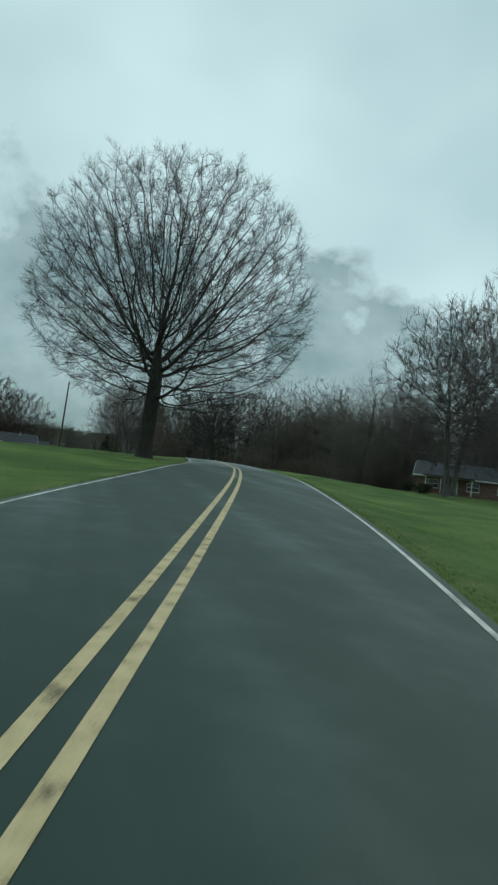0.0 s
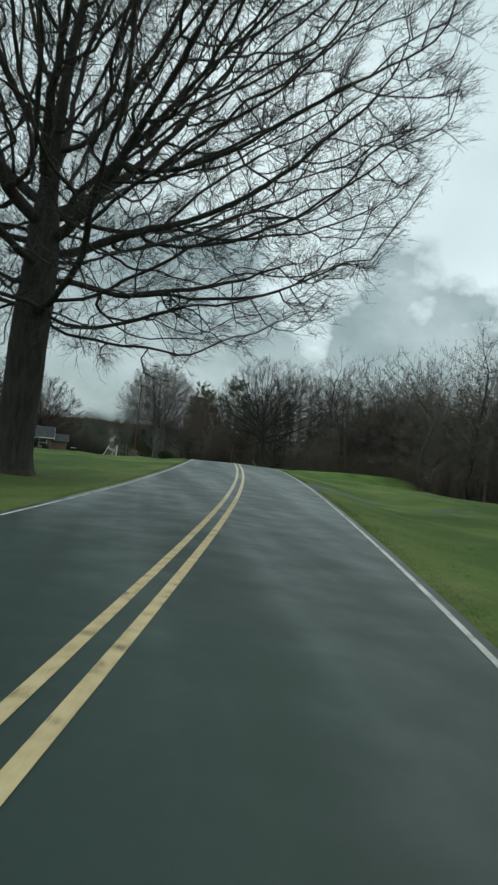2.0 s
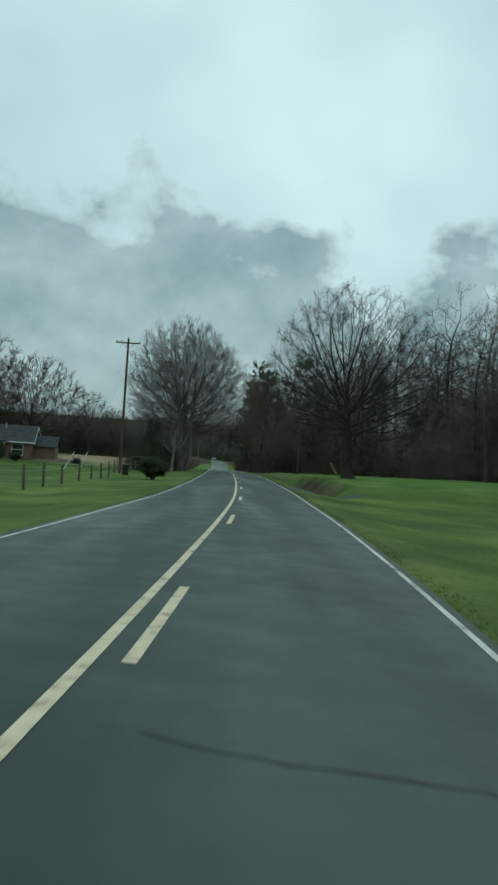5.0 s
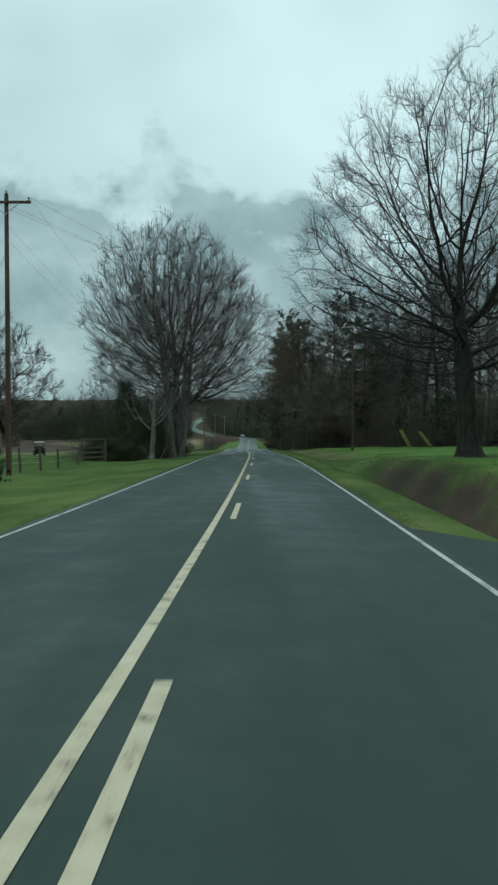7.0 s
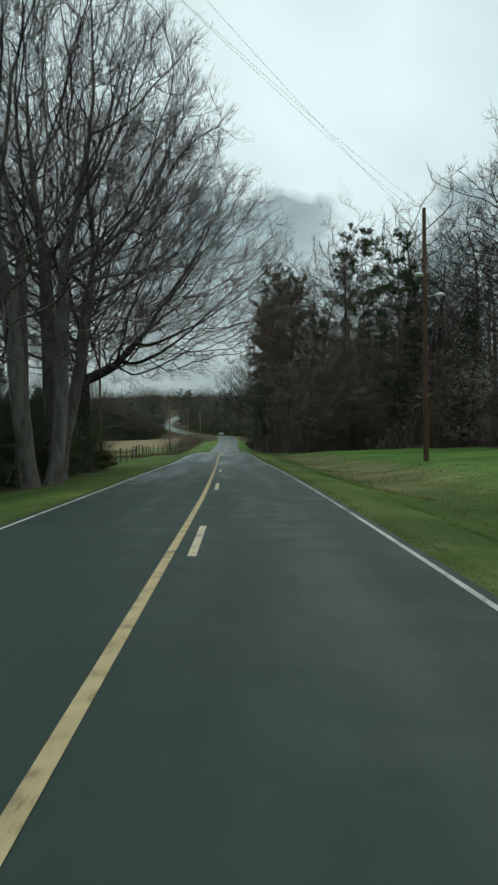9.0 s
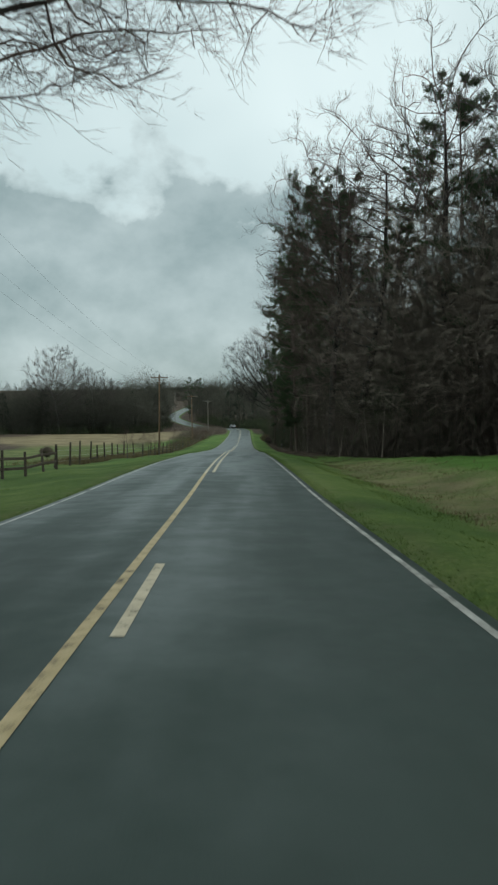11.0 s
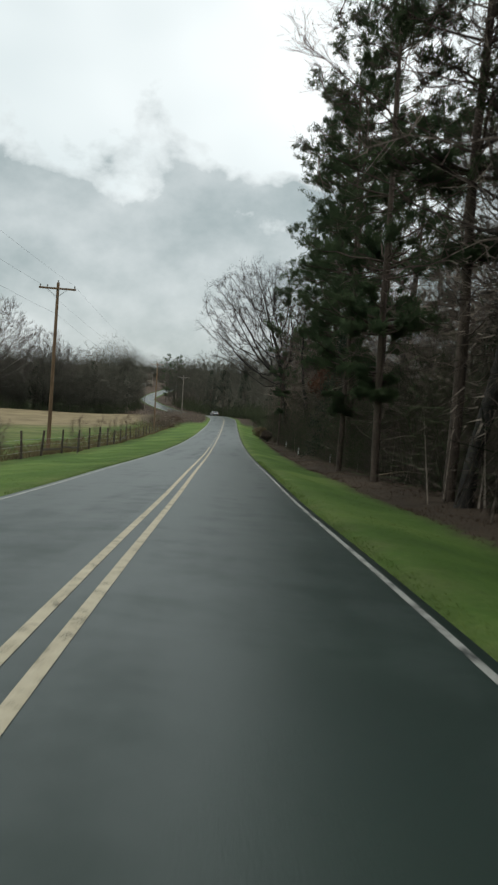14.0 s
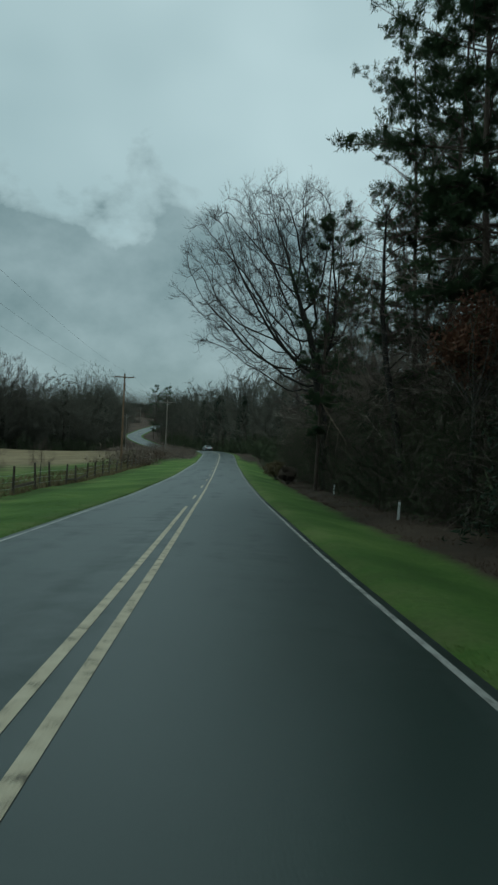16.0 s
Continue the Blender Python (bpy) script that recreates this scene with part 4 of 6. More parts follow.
for k in range(-4, 7):
    far_end = 157.7 + 12.19 * k
    if 100 < far_end < 249:
        part("centre_dash", np_mesh("centre_dash", *ribbon([0.136, 0.248], far_end - 3.2, far_end, 1.0, LIFT, drift=DRIFT), PAINT_GLARE), road)
for k in range(16):
    part("centre_dash", np_mesh("centre_dash", *ribbon([-0.154, -0.042], 356 + 12.19 * k, 359.2 + 12.19 * k, 1.0, LIFT, drift=DRIFT), PAINT_GLARE), road)


def crack(s, lat0, lat1, seed):
    """A wandering crack sealed with tar across the lane."""
    r = np.random.default_rng(seed)
    lat = np.arange(lat0, lat1, 0.16)
    wander = np.cumsum(r.normal(0, 0.035, len(lat)))
    half = 0.006 + 0.009 * r.uniform(0, 1, len(lat))
    ss = np.stack([s + wander - half, s + wander + half], 1)
    ll = np.stack([lat, lat], 1)
    x, y = spot(ss, ll)
    idx = np.arange(len(lat) * 2).reshape(-1, 2)
    faces = np.stack([idx[:-1, 0], idx[1:, 0], idx[1:, 1], idx[:-1, 1]], -1)
    part("sealed_crack", np_mesh("sealed_crack", np.stack([x, y, crown(ss, ll) + 0.003], -1).reshape(-1, 3), faces, RUBBER), road, "dark tar-sealed crack")


for k, (s0, a0, a1) in enumerate(((98.6, -2.9, 3.0), (104.5, 0.5, 2.9), (133, 0.4, 2.2), (199, -2.6, -0.4), (271, 0.4, 2.2), (341, -2.9, -0.8))):
    crack(s0, a0, a1, 300 + k)


def driveway(s, width, reach, label):
    """A strip of tarmac that leaves the road to the right."""
    lat = np.concatenate([[3.262, 3.5, 3.9, 4.5, 5.2, 6], np.arange(7, reach, 1.5)])
    across = np.linspace(-0.5, 0.5, 5)
    flare = width * (1 + 0.9 * np.exp(-(lat - 3.4) / 1.2))
    ll, aa = np.meshgrid(lat, across, indexing="ij")
    ss = s + aa * flare[:, None]
    x, y = spot(ss, ll)
    z = np.maximum(ground(np.full_like(ss, s), ll), ground(ss, ll)) + 0.03
    z[0] = crown(ss[0], ll[0]) - 0.004
    z[1] = np.maximum(z[1], crown(ss[1], np.full_like(ll[1], 3.3)) - 0.02)
    z[1:, 0] -= 0.1
    z[1:, -1] -= 0.1
    n, k = ss.shape
    idx = np.arange(n * k).reshape(n, k)
    faces = np.stack([idx[:-1, :-1], idx[1:, :-1], idx[1:, 1:], idx[:-1, 1:]], -1).reshape(-1, 4)
    tagged(new("driveway", np_mesh("driveway", np.stack([x, y, z], -1).reshape(-1, 3), faces, ASPHALT, True)), label, "driveway", kind="structure")


driveway(75.0, 2.5, 13, "dark gravel drive leaving the road across the lawn")
driveway(150.9, 2.9, 8.6, "dark gravel driveway leaving the road")

# ---------------------------------------------------------------- single trees
planted("oak_tree", "huge bare spreading oak with thick dark trunk", "tree", 63.6, -7.25,
                    grown_tree(11, 26.4, 25.0, 0.62, 5.2, 8000, 0.48, waist=0.42, belly=0.66, off=(0.6, -0.6), leader=0.17, twig=0.008, shoot=0.8, lobes=0.05, thick=0.5),
                    BARK_OAK, TWIG_OAK, 40)
planted("oak_tree", "large bare oak with a flared trunk on the raised lawn", "tree", 184.5, 12.9,
                   grown_tree(24, 21.8, 21.7, 0.56, 5.0, 4200, 0.5, waist=0.40, belly=0.62, leader=0.2, twig=0.0065, shoot=0.85, thick=0.52, flare=0.75),
                   BARK_OAK, TWIG_OAK, 200)
planted("oak_tree", "tall bare oak with upright forked trunks at the roadside", "tree", 212.5, -7.3,
                     grown_tree(31, 22.8, 17.5, 0.36, 5.0, 3000, 0.5, stems=3, waist=0.48, belly=0.75, leader=0.25, twig=0.0065, rise=0.3, thick=0.6, off=(-0.5, 0)),
                     BARK_GREY, TWIG_GREY, 10)
planted("oak_tree", "tall bare oak with dark upright trunks among holly", "tree", 217.2, -7.5,
        grown_tree(33, 23.2, 16.0, 0.36, 5.5, 2600, 0.5, stems=2, waist=0.48, belly=0.75, leader=0.25, twig=0.0065, rise=0.3, thick=0.6, off=(-0.5, 0)),
        BARK_GREY, TWIG_GREY, 80)
planted("oak_tree", "bare roadside oak with a low limb reaching over the verge", "tree", 229, -8.5,
                     grown_tree(37, 22.4, 23.6, 0.55, 5.4, 6400, 0.5, waist=0.36, belly=1.0, off=(2.2, 0.8), leader=0.2, twig=0.0064, shoot=0.85, thick=0.56, boss=(-0.25, 2.5, 5.6)),
                     BARK_OAK, TWIG_BROWN, 15)
planted("crape_myrtle", "pale smooth forked trunk pruned low beside the verge", "tree", 203.5, -8.0,
                    grown_tree(41, 7.6, 5.6, 0.2, 2.4, 260, 0.35, stems=2, waist=0.5, belly=0.95, leader=0.12, twig=0.006, shoots_per=2, shoot=0.6, splay=0.5, thick=0.5, cut=0.03),
                    BARK_PALE, TWIG_GREY, 190)
yard_tree = planted("maple_tree", "bare tree with straight dark trunk beside the house", "tree", 88, 29,
                    grown_tree(43, 24.5, 18, 0.36, 4.5, 2000, 0.6, waist=0.45, belly=0.6, leader=0.3, twig=0.016, shoots_per=3, shoot=1.1, lobes=0.2, tiers=2),
                    BARK_GREY, TWIG_GREY, 0)
again(yard_tree, 95, 33, 130, 1.05)
again(yard_tree, 76, 31.5, 220, 1.05)
back_maple = planted("maple_tree", "reddish-brown bare maple behind the brick house", "tree", 246, -38,
                     grown_tree(47, 21, 21, 0.42, 3.6, 2600, 0.58, waist=0.42, belly=0.6, leader=0.25, twig=0.018, shoots_per=4, shoot=1.0, lobes=0.15, tiers=2),
                     BARK_OAK, TWIG_RED, 0)

again(back_maple, 190, -56, 140, 0.9)
again(back_maple, 234, -47, 60, 1.12)
again(back_maple, 216, -62, 300, 1.1)
again(back_maple, 244, -57, 10, 1.05)
again(back_maple, 262, -66, 200, 0.95)
again(back_maple, 330, -78, 80, 1.05)
planted("sycamore_tree", "bare dark-branched tree leaning out over the road", "tree", 381, 9.5,
                       grown_tree(53, 23.5, 16, 0.38, 6.0, 2000, 0.55, waist=0.55, belly=1.3, leader=0.2, lean=(-0.16, 0), off=(-4.2, 0), twig=0.0095, shoots_per=3, shoot=0.85, lobes=0.15, thick=0.5),
                       BARK_OAK, TWIG_OAK, 15)

# ---------------------------------------------------------------- woods
wood_models = [
    planted("bare_tree", "slender leafless forest tree", "tree", 262, 24,
            grown_tree(61 + k, 23.5, 9.5 + 1.5 * k, 0.23, 7 - 1.6 * k, 420, 0.7, waist=0.5, belly=0.6, leader=0.55, twig=0.013, shoots_per=2, shoot=1.1, rise=0.4, lobes=0.2, kink=0.08, tiers=2),
            (BARK_GREY, BARK_OAK, BARK_PALE)[k], (TWIG_GREY, TWIG_OAK, TWIG_BROWN)[k], 50 * k, group="trees of the wood")
    for k in range(3)]
pines = []
for k in range(3):
    x, y = spot(292 + 6 * k, 11)
    p = thing("pine_tree", "tall pine with ragged dark green needles", "tree",
              Matrix.Translation((float(x), float(y), float(ground(292 + 6 * k, 11)))), "pines of the wood")
    (tv, tf), (cv, cf) = pine(71 + k, 25 + k, 9.4 + k, 3.5 + 2.0 * k, 0.2)
    part("trunk", np_mesh("trunk", tv, tf, BARK_PINE, True), p)
    part("crown", np_mesh("crown", cv, cf, NEEDLES), p, "sprays of dark green needles")
    pines.append(p)
cedars = []
for k in range(2):
    s0, l0 = (252, 24, )[0] + 10 * k, 24 - 3 * k
    x, y = spot(s0, l0)
    p = thing("cedar_tree", "dense dark green cone-shaped cedar", "tree", Matrix.Translation((float(x), float(y), float(ground(s0, l0)))), "cedars")
    (tv, tf), (cv, cf) = conifer(81 + k, 13, 6.5 + k)
    part("trunk", np_mesh("trunk", tv, tf, BARK_PINE, True), p)
    part("crown", np_mesh("crown", cv, cf, NEEDLES_BLUE), p, "dense dark foliage")
    cedars.append(p)

rng = np.random.default_rng(5)
spots = []


def free(s, lat, gap):
    """Whether no tree stands within gap of a place."""
    x, y = spot(s, lat)
    if any((x - a) ** 2 + (y - b) ** 2 < gap * gap for a, b in spots):
        return False
    spots.append((float(x), float(y)))
    return True


# pines that edge the road
for s0, l0, size, k in ((259, 18.5, 0.85, 0), (268, 15.8, 0.66, 1), (274.5, 13, 0.58, 2), (264, 20.5, 0.7, 2), (284, 20, 1.12, 1), (307, 8.9, 1.08, 2), (316, 8.2, 0.98, 0),
                        (324, 9.8, 1.02, 1), (327.5, 8.3, 0.9, 0), (333, 9.7, 1.0, 2), (351, 11, 1.0, 1), (358, 11.6, 0.95, 1), (366, 12.5, 0.85, 0),
                        (668, 8, 0.95, 0), (660, 12, 0.85, 2), (376.5, 7.9, 0.76, 1), (345.5, 10.2, 1.06, 2), (388, 10.2, 0.62, 0), (392, 13, 0.7, 2), (408, 12, 0.7, 0),
                        (296, 20, 1.05, 2), (338, 14.5, 1.0, 1), (353, 13.5, 0.98, 2), (362.5, 11.4, 0.9, 2),
                        (347, 20, 1.1, 2), (368, 15.5, 0.9, 1)):
    spots.append(tuple(map(float, spot(s0, l0))))
    again(pines[k], s0, l0, s0 * 37 % 360, size)
for s0, l0, size, k in ((297, 12.5, 0.75, 1), (314, 13, 0.7, 0), (341.5, 10.3, 0.8, 1), (371, 11, 0.6, 0), (384, 12, 0.55, 1),
                        (157, 47, 1.15, 0), (166, 44, 1.0, 1), (200, 36, 1.0, 0), (226, 31, 0.9, 1), (238, 27.5, 1.45, 0), (548, -70, 1.5, 0), (550, -52, 1.3, 1), (556, -33, 1.4, 0), (572, -21, 1.3, 1), (545, -86, 1.4, 1), (520, 13, 1.2, 0), (545, 12, 1.4, 1), (572, 13, 1.3, 0), (480, 14, 1.2, 1), (207, -10.8, 0.55, 1), (214, -12.5, 0.6, 0), (219, -12.2, 0.45, 1), (226, -12.6, 0.5, 0), (235, -12.6, 0.48, 1)):
    spots.append(tuple(map(float, spot(s0, l0))))
    again(cedars[k], s0, l0, s0 * 53 % 360, size)
# leafless trees at the wood's corner, over the verge
edge_tree = planted("bare_tree", "leafless tree reaching over the verge from the wood", "tree", 278, 9.8,
                    grown_tree(67, 25, 12, 0.24, 8.0, 800, 0.6, waist=0.5, belly=0.7, leader=0.55, twig=0.0085, shoots_per=2, shoot=0.9, rise=0.3, lobes=0.25),
                    BARK_OAK, TWIG_BROWN, 40, group="trees of the wood")
spots.append(tuple(map(float, spot(278, 9.8))))
for s0, l0, size in ((286, 9.0, 1.08), (295, 9.2, 1.05), (305, 8.8, 1.0), (271, 15, 1.1), (358, 10.0, 0.7)):
    spots.append(tuple(map(float, spot(s0, l0))))
    again(edge_tree, s0, l0, s0 * 71 % 360, size)
# single trees round the pasture
for s0, l0, size in ((543, -64, 1.5), (555, -50, 1.15), (561, -41, 0.95)):
    tagged(again(yard_tree, s0, l0, s0 * 41 % 360, size), "spreading bare tree at the end of the pasture", "tree")
# the leafless wood
count = 0
while count < 80:
    s0 = rng.uniform(95, 440) if count % 3 else rng.uniform(215, 300)
    edge = float(wood_edge(s0))
    l0 = edge + 1.5 + abs(rng.normal(0, 13))
    if free(s0, l0, 3.2):
        k = int(rng.integers(0, 3))
        again(wood_models[k], s0, l0, rng.uniform(0, 360), rng.uniform(0.8, 1.1) * (0.85 if s0 > 370 else 1.22 if 215 < s0 < 285 else 1.0))
        count += 1


def brushwood(name, label, seed, n, sr, lat_of, high, per, material, thin=0.05, twist=0.35, region=None):
    """A band of undergrowth."""
    r = np.random.default_rng(seed)
    s = r.uniform(*sr, n)
    lat = lat_of(r, s)
    if region:
        s, lat = region(r, n)
    x, y = spot(s, lat)
    h = r.uniform(*high, n)
    v, f = thicket(r, np.stack([x, y], 1), ground(s, lat), h, per, twist, thin)
    tagged(new(name, np_mesh(name, v, f, material)), label, "undergrowth", kind="stuff")


brushwood("undergrowth", "tangled dark leafless undergrowth along the wood", 91, 1000, (262, 425),
          lambda r, s: wood_edge(s) - 1.2 + 1.3 * smooth(290, 310, s) + np.abs(r.normal(0, 3.6, len(s))), (2.0, 9.5), 300, BRUSH_DARK, 0.0105, 0.5)
brushwood("undergrowth", "dark evergreen undergrowth at the wood's edge", 92, 550, (266, 425),
          lambda r, s: wood_edge(s) + 0.2 + np.abs(r.normal(0, 3.0, len(s))), (2.0, 9.0), 260, BRUSH_GREEN, 0.017, 0.8)
brushwood("undergrowth", "brown brush round the roadside oaks", 97, 90, (208, 246), lambda r, s: -10.4 - np.abs(r.normal(0, 2.0, len(s))), (0.8, 4.0), 260, BRUSH, 0.014, 0.6)
brushwood("undergrowth", "dark ivy and brush at the feet of the roadside oaks", 99, 70, (209, 236), lambda r, s: -9.2 - np.abs(r.normal(0, 1.2, len(s))), (1.5, 6.0), 600, BRUSH_GREEN, 0.0135, 0.9)
brushwood("undergrowth", "dark holly growing between the roadside oaks", 98, 90, (204, 238), lambda r, s: -10.6 - np.abs(r.normal(0, 1.6, len(s))), (1.0, 4.6), 560, BRUSH_GREEN, 0.0145, 0.9)
brushwood("undergrowth", "brown leafless undergrowth behind the lawn", 93, 1300, (90, 268),
          lambda r, s: wood_edge(s) + 1.0 + np.abs(r.normal(0, 7.0, len(s))), (2.5, 6.5), 180, BRUSH, 0.028, 0.45)
brushwood("undergrowth", "dark evergreen undergrowth behind the lawn", 94, 450, (100, 268),
          lambda r, s: wood_edge(s) + 3 + np.abs(r.normal(0, 4.0, len(s))), (2.0, 7.0), 160, BRUSH_GREEN, 0.035, 0.7)


def edge_of_wood(r, n, s0, s1, depth):
    s = r.uniform(s0, s1, n)
    return s, wood_edge(s) + 2.5 + np.abs(r.normal(0, depth, n))


def far_wood(name, label, seed, n, region, high, material=FAR_WOOD, per=105, fine=0.13, spread=0.36, packed=0.37, short=0.75):
    """Distant leafless trees as hazy upright crowns; region gives s and lat."""
    r = np.random.default_rng(seed)
    s, lat = region(r, n)
    x, y = spot(s, lat)
    z = ground(s, lat)
    h = r.uniform(*high, n)
    h = h if n < 20 else h * r.uniform(0.82, 1.12, n) * (0.84 + 0.22 * np.sin(s * 0.11 + lat * 0.05) * np.sin(lat * 0.09 + 1.0 + s * 0.03) + 0.16 * np.sin(s * 0.37 + lat * 0.2))
    if fine < 0.04 and n > 20:
        cell = (s + 5 * np.sin(lat * 0.3)) / (15.0 if fine < 0.03 else 34.0)
        top = np.sqrt(np.maximum(1 - (2 * (cell % 1.0) - 1) ** 2, 0.0))
        h = h * (0.62 + 0.42 * top * (0.75 + 0.25 * np.sin(np.floor(cell) * 2.3)))
    c = np.stack([x, y, z + h * 0.52], 1)
    p = r.normal(0, 1, (n, per, 3))
    p /= np.linalg.norm(p, axis=2, keepdims=True)
    p *= r.uniform(0.02, 1.0, (n, per, 1)) ** packed
    size = np.stack([np.maximum(h * spread, 2.4), np.maximum(h * spread, 2.4), h * 0.47], 1)[:, None]
    root = c[:, None] + p * size
    way = p * 0.9 + np.array([0, 0, 0.12]) + r.normal(0, 0.4, (n, per, 3))
    way /= np.linalg.norm(way, axis=2, keepdims=True)
    tip = root + way * (h * short * (0.045 if fine < 0.05 else 0.05))[:, None, None] * r.uniform(0.5, 1.5, (n, per, 1))
    under = np.stack([x, y, z], 1)[:, None] + r.normal(0, 1, (n, 26, 3)) * np.array([1.5, 1.5, 0])
    high_under = under + r.normal(0, 0.4, (n, 26, 3)) + np.array([0, 0, 1.0]) * (h * 0.42)[:, None, None] * r.uniform(0.3, 1, (n, 26, 1))
    trunk = np.stack([x, y, z - 0.5], 1)[:, None] + np.zeros((n, 2, 3))
    trunk_top = trunk + r.normal(0, 0.4, (n, 2, 3)) + np.array([0, 0, 1.0]) * (h * 0.8)[:, None, None]
    root, tip = np.concatenate([root, under, trunk], 1), np.concatenate([tip, high_under, trunk_top], 1)
    w = np.cross(tip - root, r.normal(0, 1, root.shape))
    broad = np.concatenate([r.uniform(0.4, 1.6, (n, per, 1)) * fine, r.uniform(0.8, 2.0, (n, 26, 1)) * fine, np.full((n, 2, 1), 0.05 if fine < 0.05 else 0.15)], 1)
    w = w / (np.linalg.norm(w, axis=2, keepdims=True) + 1e-9) * broad
    v = np.stack([root - w, root + w, tip], 2).reshape(-1, 3)
    f = np.arange(len(v)).reshape(-1, 3)
    tagged(new(name, np_mesh(name, v, f, material)), label, "woodland", kind="stuff")


near_models, distant_models = [
    [merged(grown_tree(120 + k, 20, 10.0 + 2.5 * k, 0.15, 4.0, points, step, waist=0.5, belly=0.4, leader=0.35, twig=twig, shoots_per=per, shoot=1.5, rise=0.3,
                       lobes=0.2, kink=0.05, tiers=1, sides=(5, 3, 2))) for k in range(4)]
    for points, step, twig, per in ((200, 0.95, 0.017, 5), (110, 1.15, 0.026, 4))]


def stand(name, label, seed, n, region, high, material=FAR_WOOD, models=distant_models):
    """A distant wood of whole leafless trees; region gives s and lat."""
    r = np.random.default_rng(seed)
    s, lat = region(r, n)
    x, y = spot(s, lat)
    foot = np.stack([x, y, ground(s, lat)], 1)
    tall = r.uniform(*high, n) / 20
    broad = tall * r.uniform(0.85, 1.2, n)
    turn = r.uniform(0, 2 * np.pi, n)
    kind = r.integers(0, len(models), n)
    pieces = []
    for k, (v, f) in enumerate(models):
        own = np.flatnonzero(kind == k)
        c, d = (np.cos(turn[own]) * broad[own])[:, None], (np.sin(turn[own]) * broad[own])[:, None]
        p = np.stack([c * v[:, 0] - d * v[:, 1], d * v[:, 0] + c * v[:, 1], tall[own][:, None] * v[:, 2]], 2) + foot[own][:, None]
        pieces.append((p.reshape(-1, 3), (f[None] + np.arange(len(own))[:, None, None] * len(v)).reshape(-1, 4)))
    tagged(new(name, np_mesh(name, *merged(pieces), material)), label, "woodland", kind="stuff")


def corner_of_wood(r, n):
    s = r.uniform(258, 304, n)
    return s, wood_edge(s) + 0.6 + np.abs(r.normal(0, 5, n))


def pasture_wood(r, n):
    """The wood that closes the pasture, square to the road, then along it."""
    lat = -r.uniform(11, 115, n)
    return np.interp(-lat, [11, 25, 60, 115], [600, 545, 537, 525]) + np.abs(r.normal(0, 18, n)), lat


far_wood("young_trees", "dense leafless young trees along the wood's edge", 108, 110, lambda r, n: edge_of_wood(r, n, 98, 200, 10), (13, 20), YOUNG_SHADED, 1150, 0.024, 0.34, 0.42, 0.8)
far_wood("young_trees", "low leafless growth under the tall trees of the wood", 112, 130, lambda r, n: edge_of_wood(r, n, 200, 268, 8), (11, 19), YOUNG_WOOD, 1000, 0.02, 0.34)
far_wood("far_woods", "rounded dark wood beside the far road", 113, 22, lambda r, n: (r.normal(618, 11, n), -(13 + np.abs(r.normal(0, 10, n)))), (26, 31), FAR_WOOD, 1400, 0.06, 0.34, 0.38, 0.8)
far_wood("young_trees", "dense rounded stand of leafless trees at the lawn's end", 110, 16, lambda r, n: (r.normal(131, 4.5, n), r.normal(36, 4, n)), (18.5, 20.5), YOUNG_SHADED, 2400, 0.022, 0.34, 0.38, 0.7)
far_wood("young_trees", "dense leafless young trees beside the road", 109, 230, lambda r, n: edge_of_wood(r, n, 300, 430, 7), (9, 19), YOUNG_WOOD, 640, 0.013, 0.3)
far_wood("young_trees", "dense brown leafless growth at the corner of the wood", 115, 120, lambda r, n: corner_of_wood(r, n), (8, 15), YOUNG_WOOD, 900, 0.02, 0.34)
stand("young_trees", "brown leafless saplings crowding the corner of the wood", 117, 60, lambda r, n: corner_of_wood(r, n), (10, 17), YOUNG_WOOD, near_models)
stand("young_trees", "brown leafless trees crowding the roadside wood", 126, 70, lambda r, n: edge_of_wood(r, n, 300, 430, 12), (11, 17), YOUNG_WOOD, near_models)
stand("young_trees", "leafless trees in a shaded grey tone crowding the wood behind the lawn", 116, 140, lambda r, n: edge_of_wood(r, n, 98, 225, 9), (13, 19), YOUNG_SHADED, near_models)
far_wood("far_woods", "dark crowded wood at the end of the pasture", 119, 150, pasture_wood, (15, 21), FAR_WOOD, 760, 0.07, 0.33, 0.4, 0.8)
stand("far_woods", "leafless wood at the end of the pasture", 101, 120, pasture_wood, (17, 24))
stand("far_woods", "distant leafless wood beyond the pasture", 111, 60, lambda r, n: (r.uniform(580, 720, n), -(45 + np.abs(r.normal(0, 40, n)))), (18, 26))
brushwood("undergrowth", "dark brush at the foot of the pasture's wood", 121, 330, (0, 1), lambda r, s: s, (2.0, 6.0), 90, BRUSH_GREEN, 0.06, 0.6, lambda r, n: (lambda s, l: (s - 8, l))(*pasture_wood(r, n)))
brushwood("hedge", "brown leafless brush between the pasture and the far bend", 95, 150, (432, 520), lambda r, s: -9.5 - np.abs(r.normal(0, 5, len(s))), (0.9, 2.4), 70, BRUSH, 0.05)
brushwood("undergrowth", "dark brush at the foot of the wood by the far road", 122, 320, (425, 640), lambda r, s: 8.2 + np.abs(r.normal(0, 4, len(s))), (2.0, 7.0), 90, BRUSH_GREEN, 0.055, 0.6)
brushwood("hedge", "low brown brush on the shoulder of the far bend", 123, 90, (458, 520), lambda r, s: -5.4 - np.abs(r.normal(0, 2.0, len(s))), (0.8, 1.7), 70, BRUSH, 0.035)
brushwood("hedge", "russet brambles beside the far bend", 96, 90, (425, 475), lambda r, s: -10.5 - np.abs(r.normal(0, 3, len(s))), (0.8, 1.8), 70, LEAF_RED, 0.05)
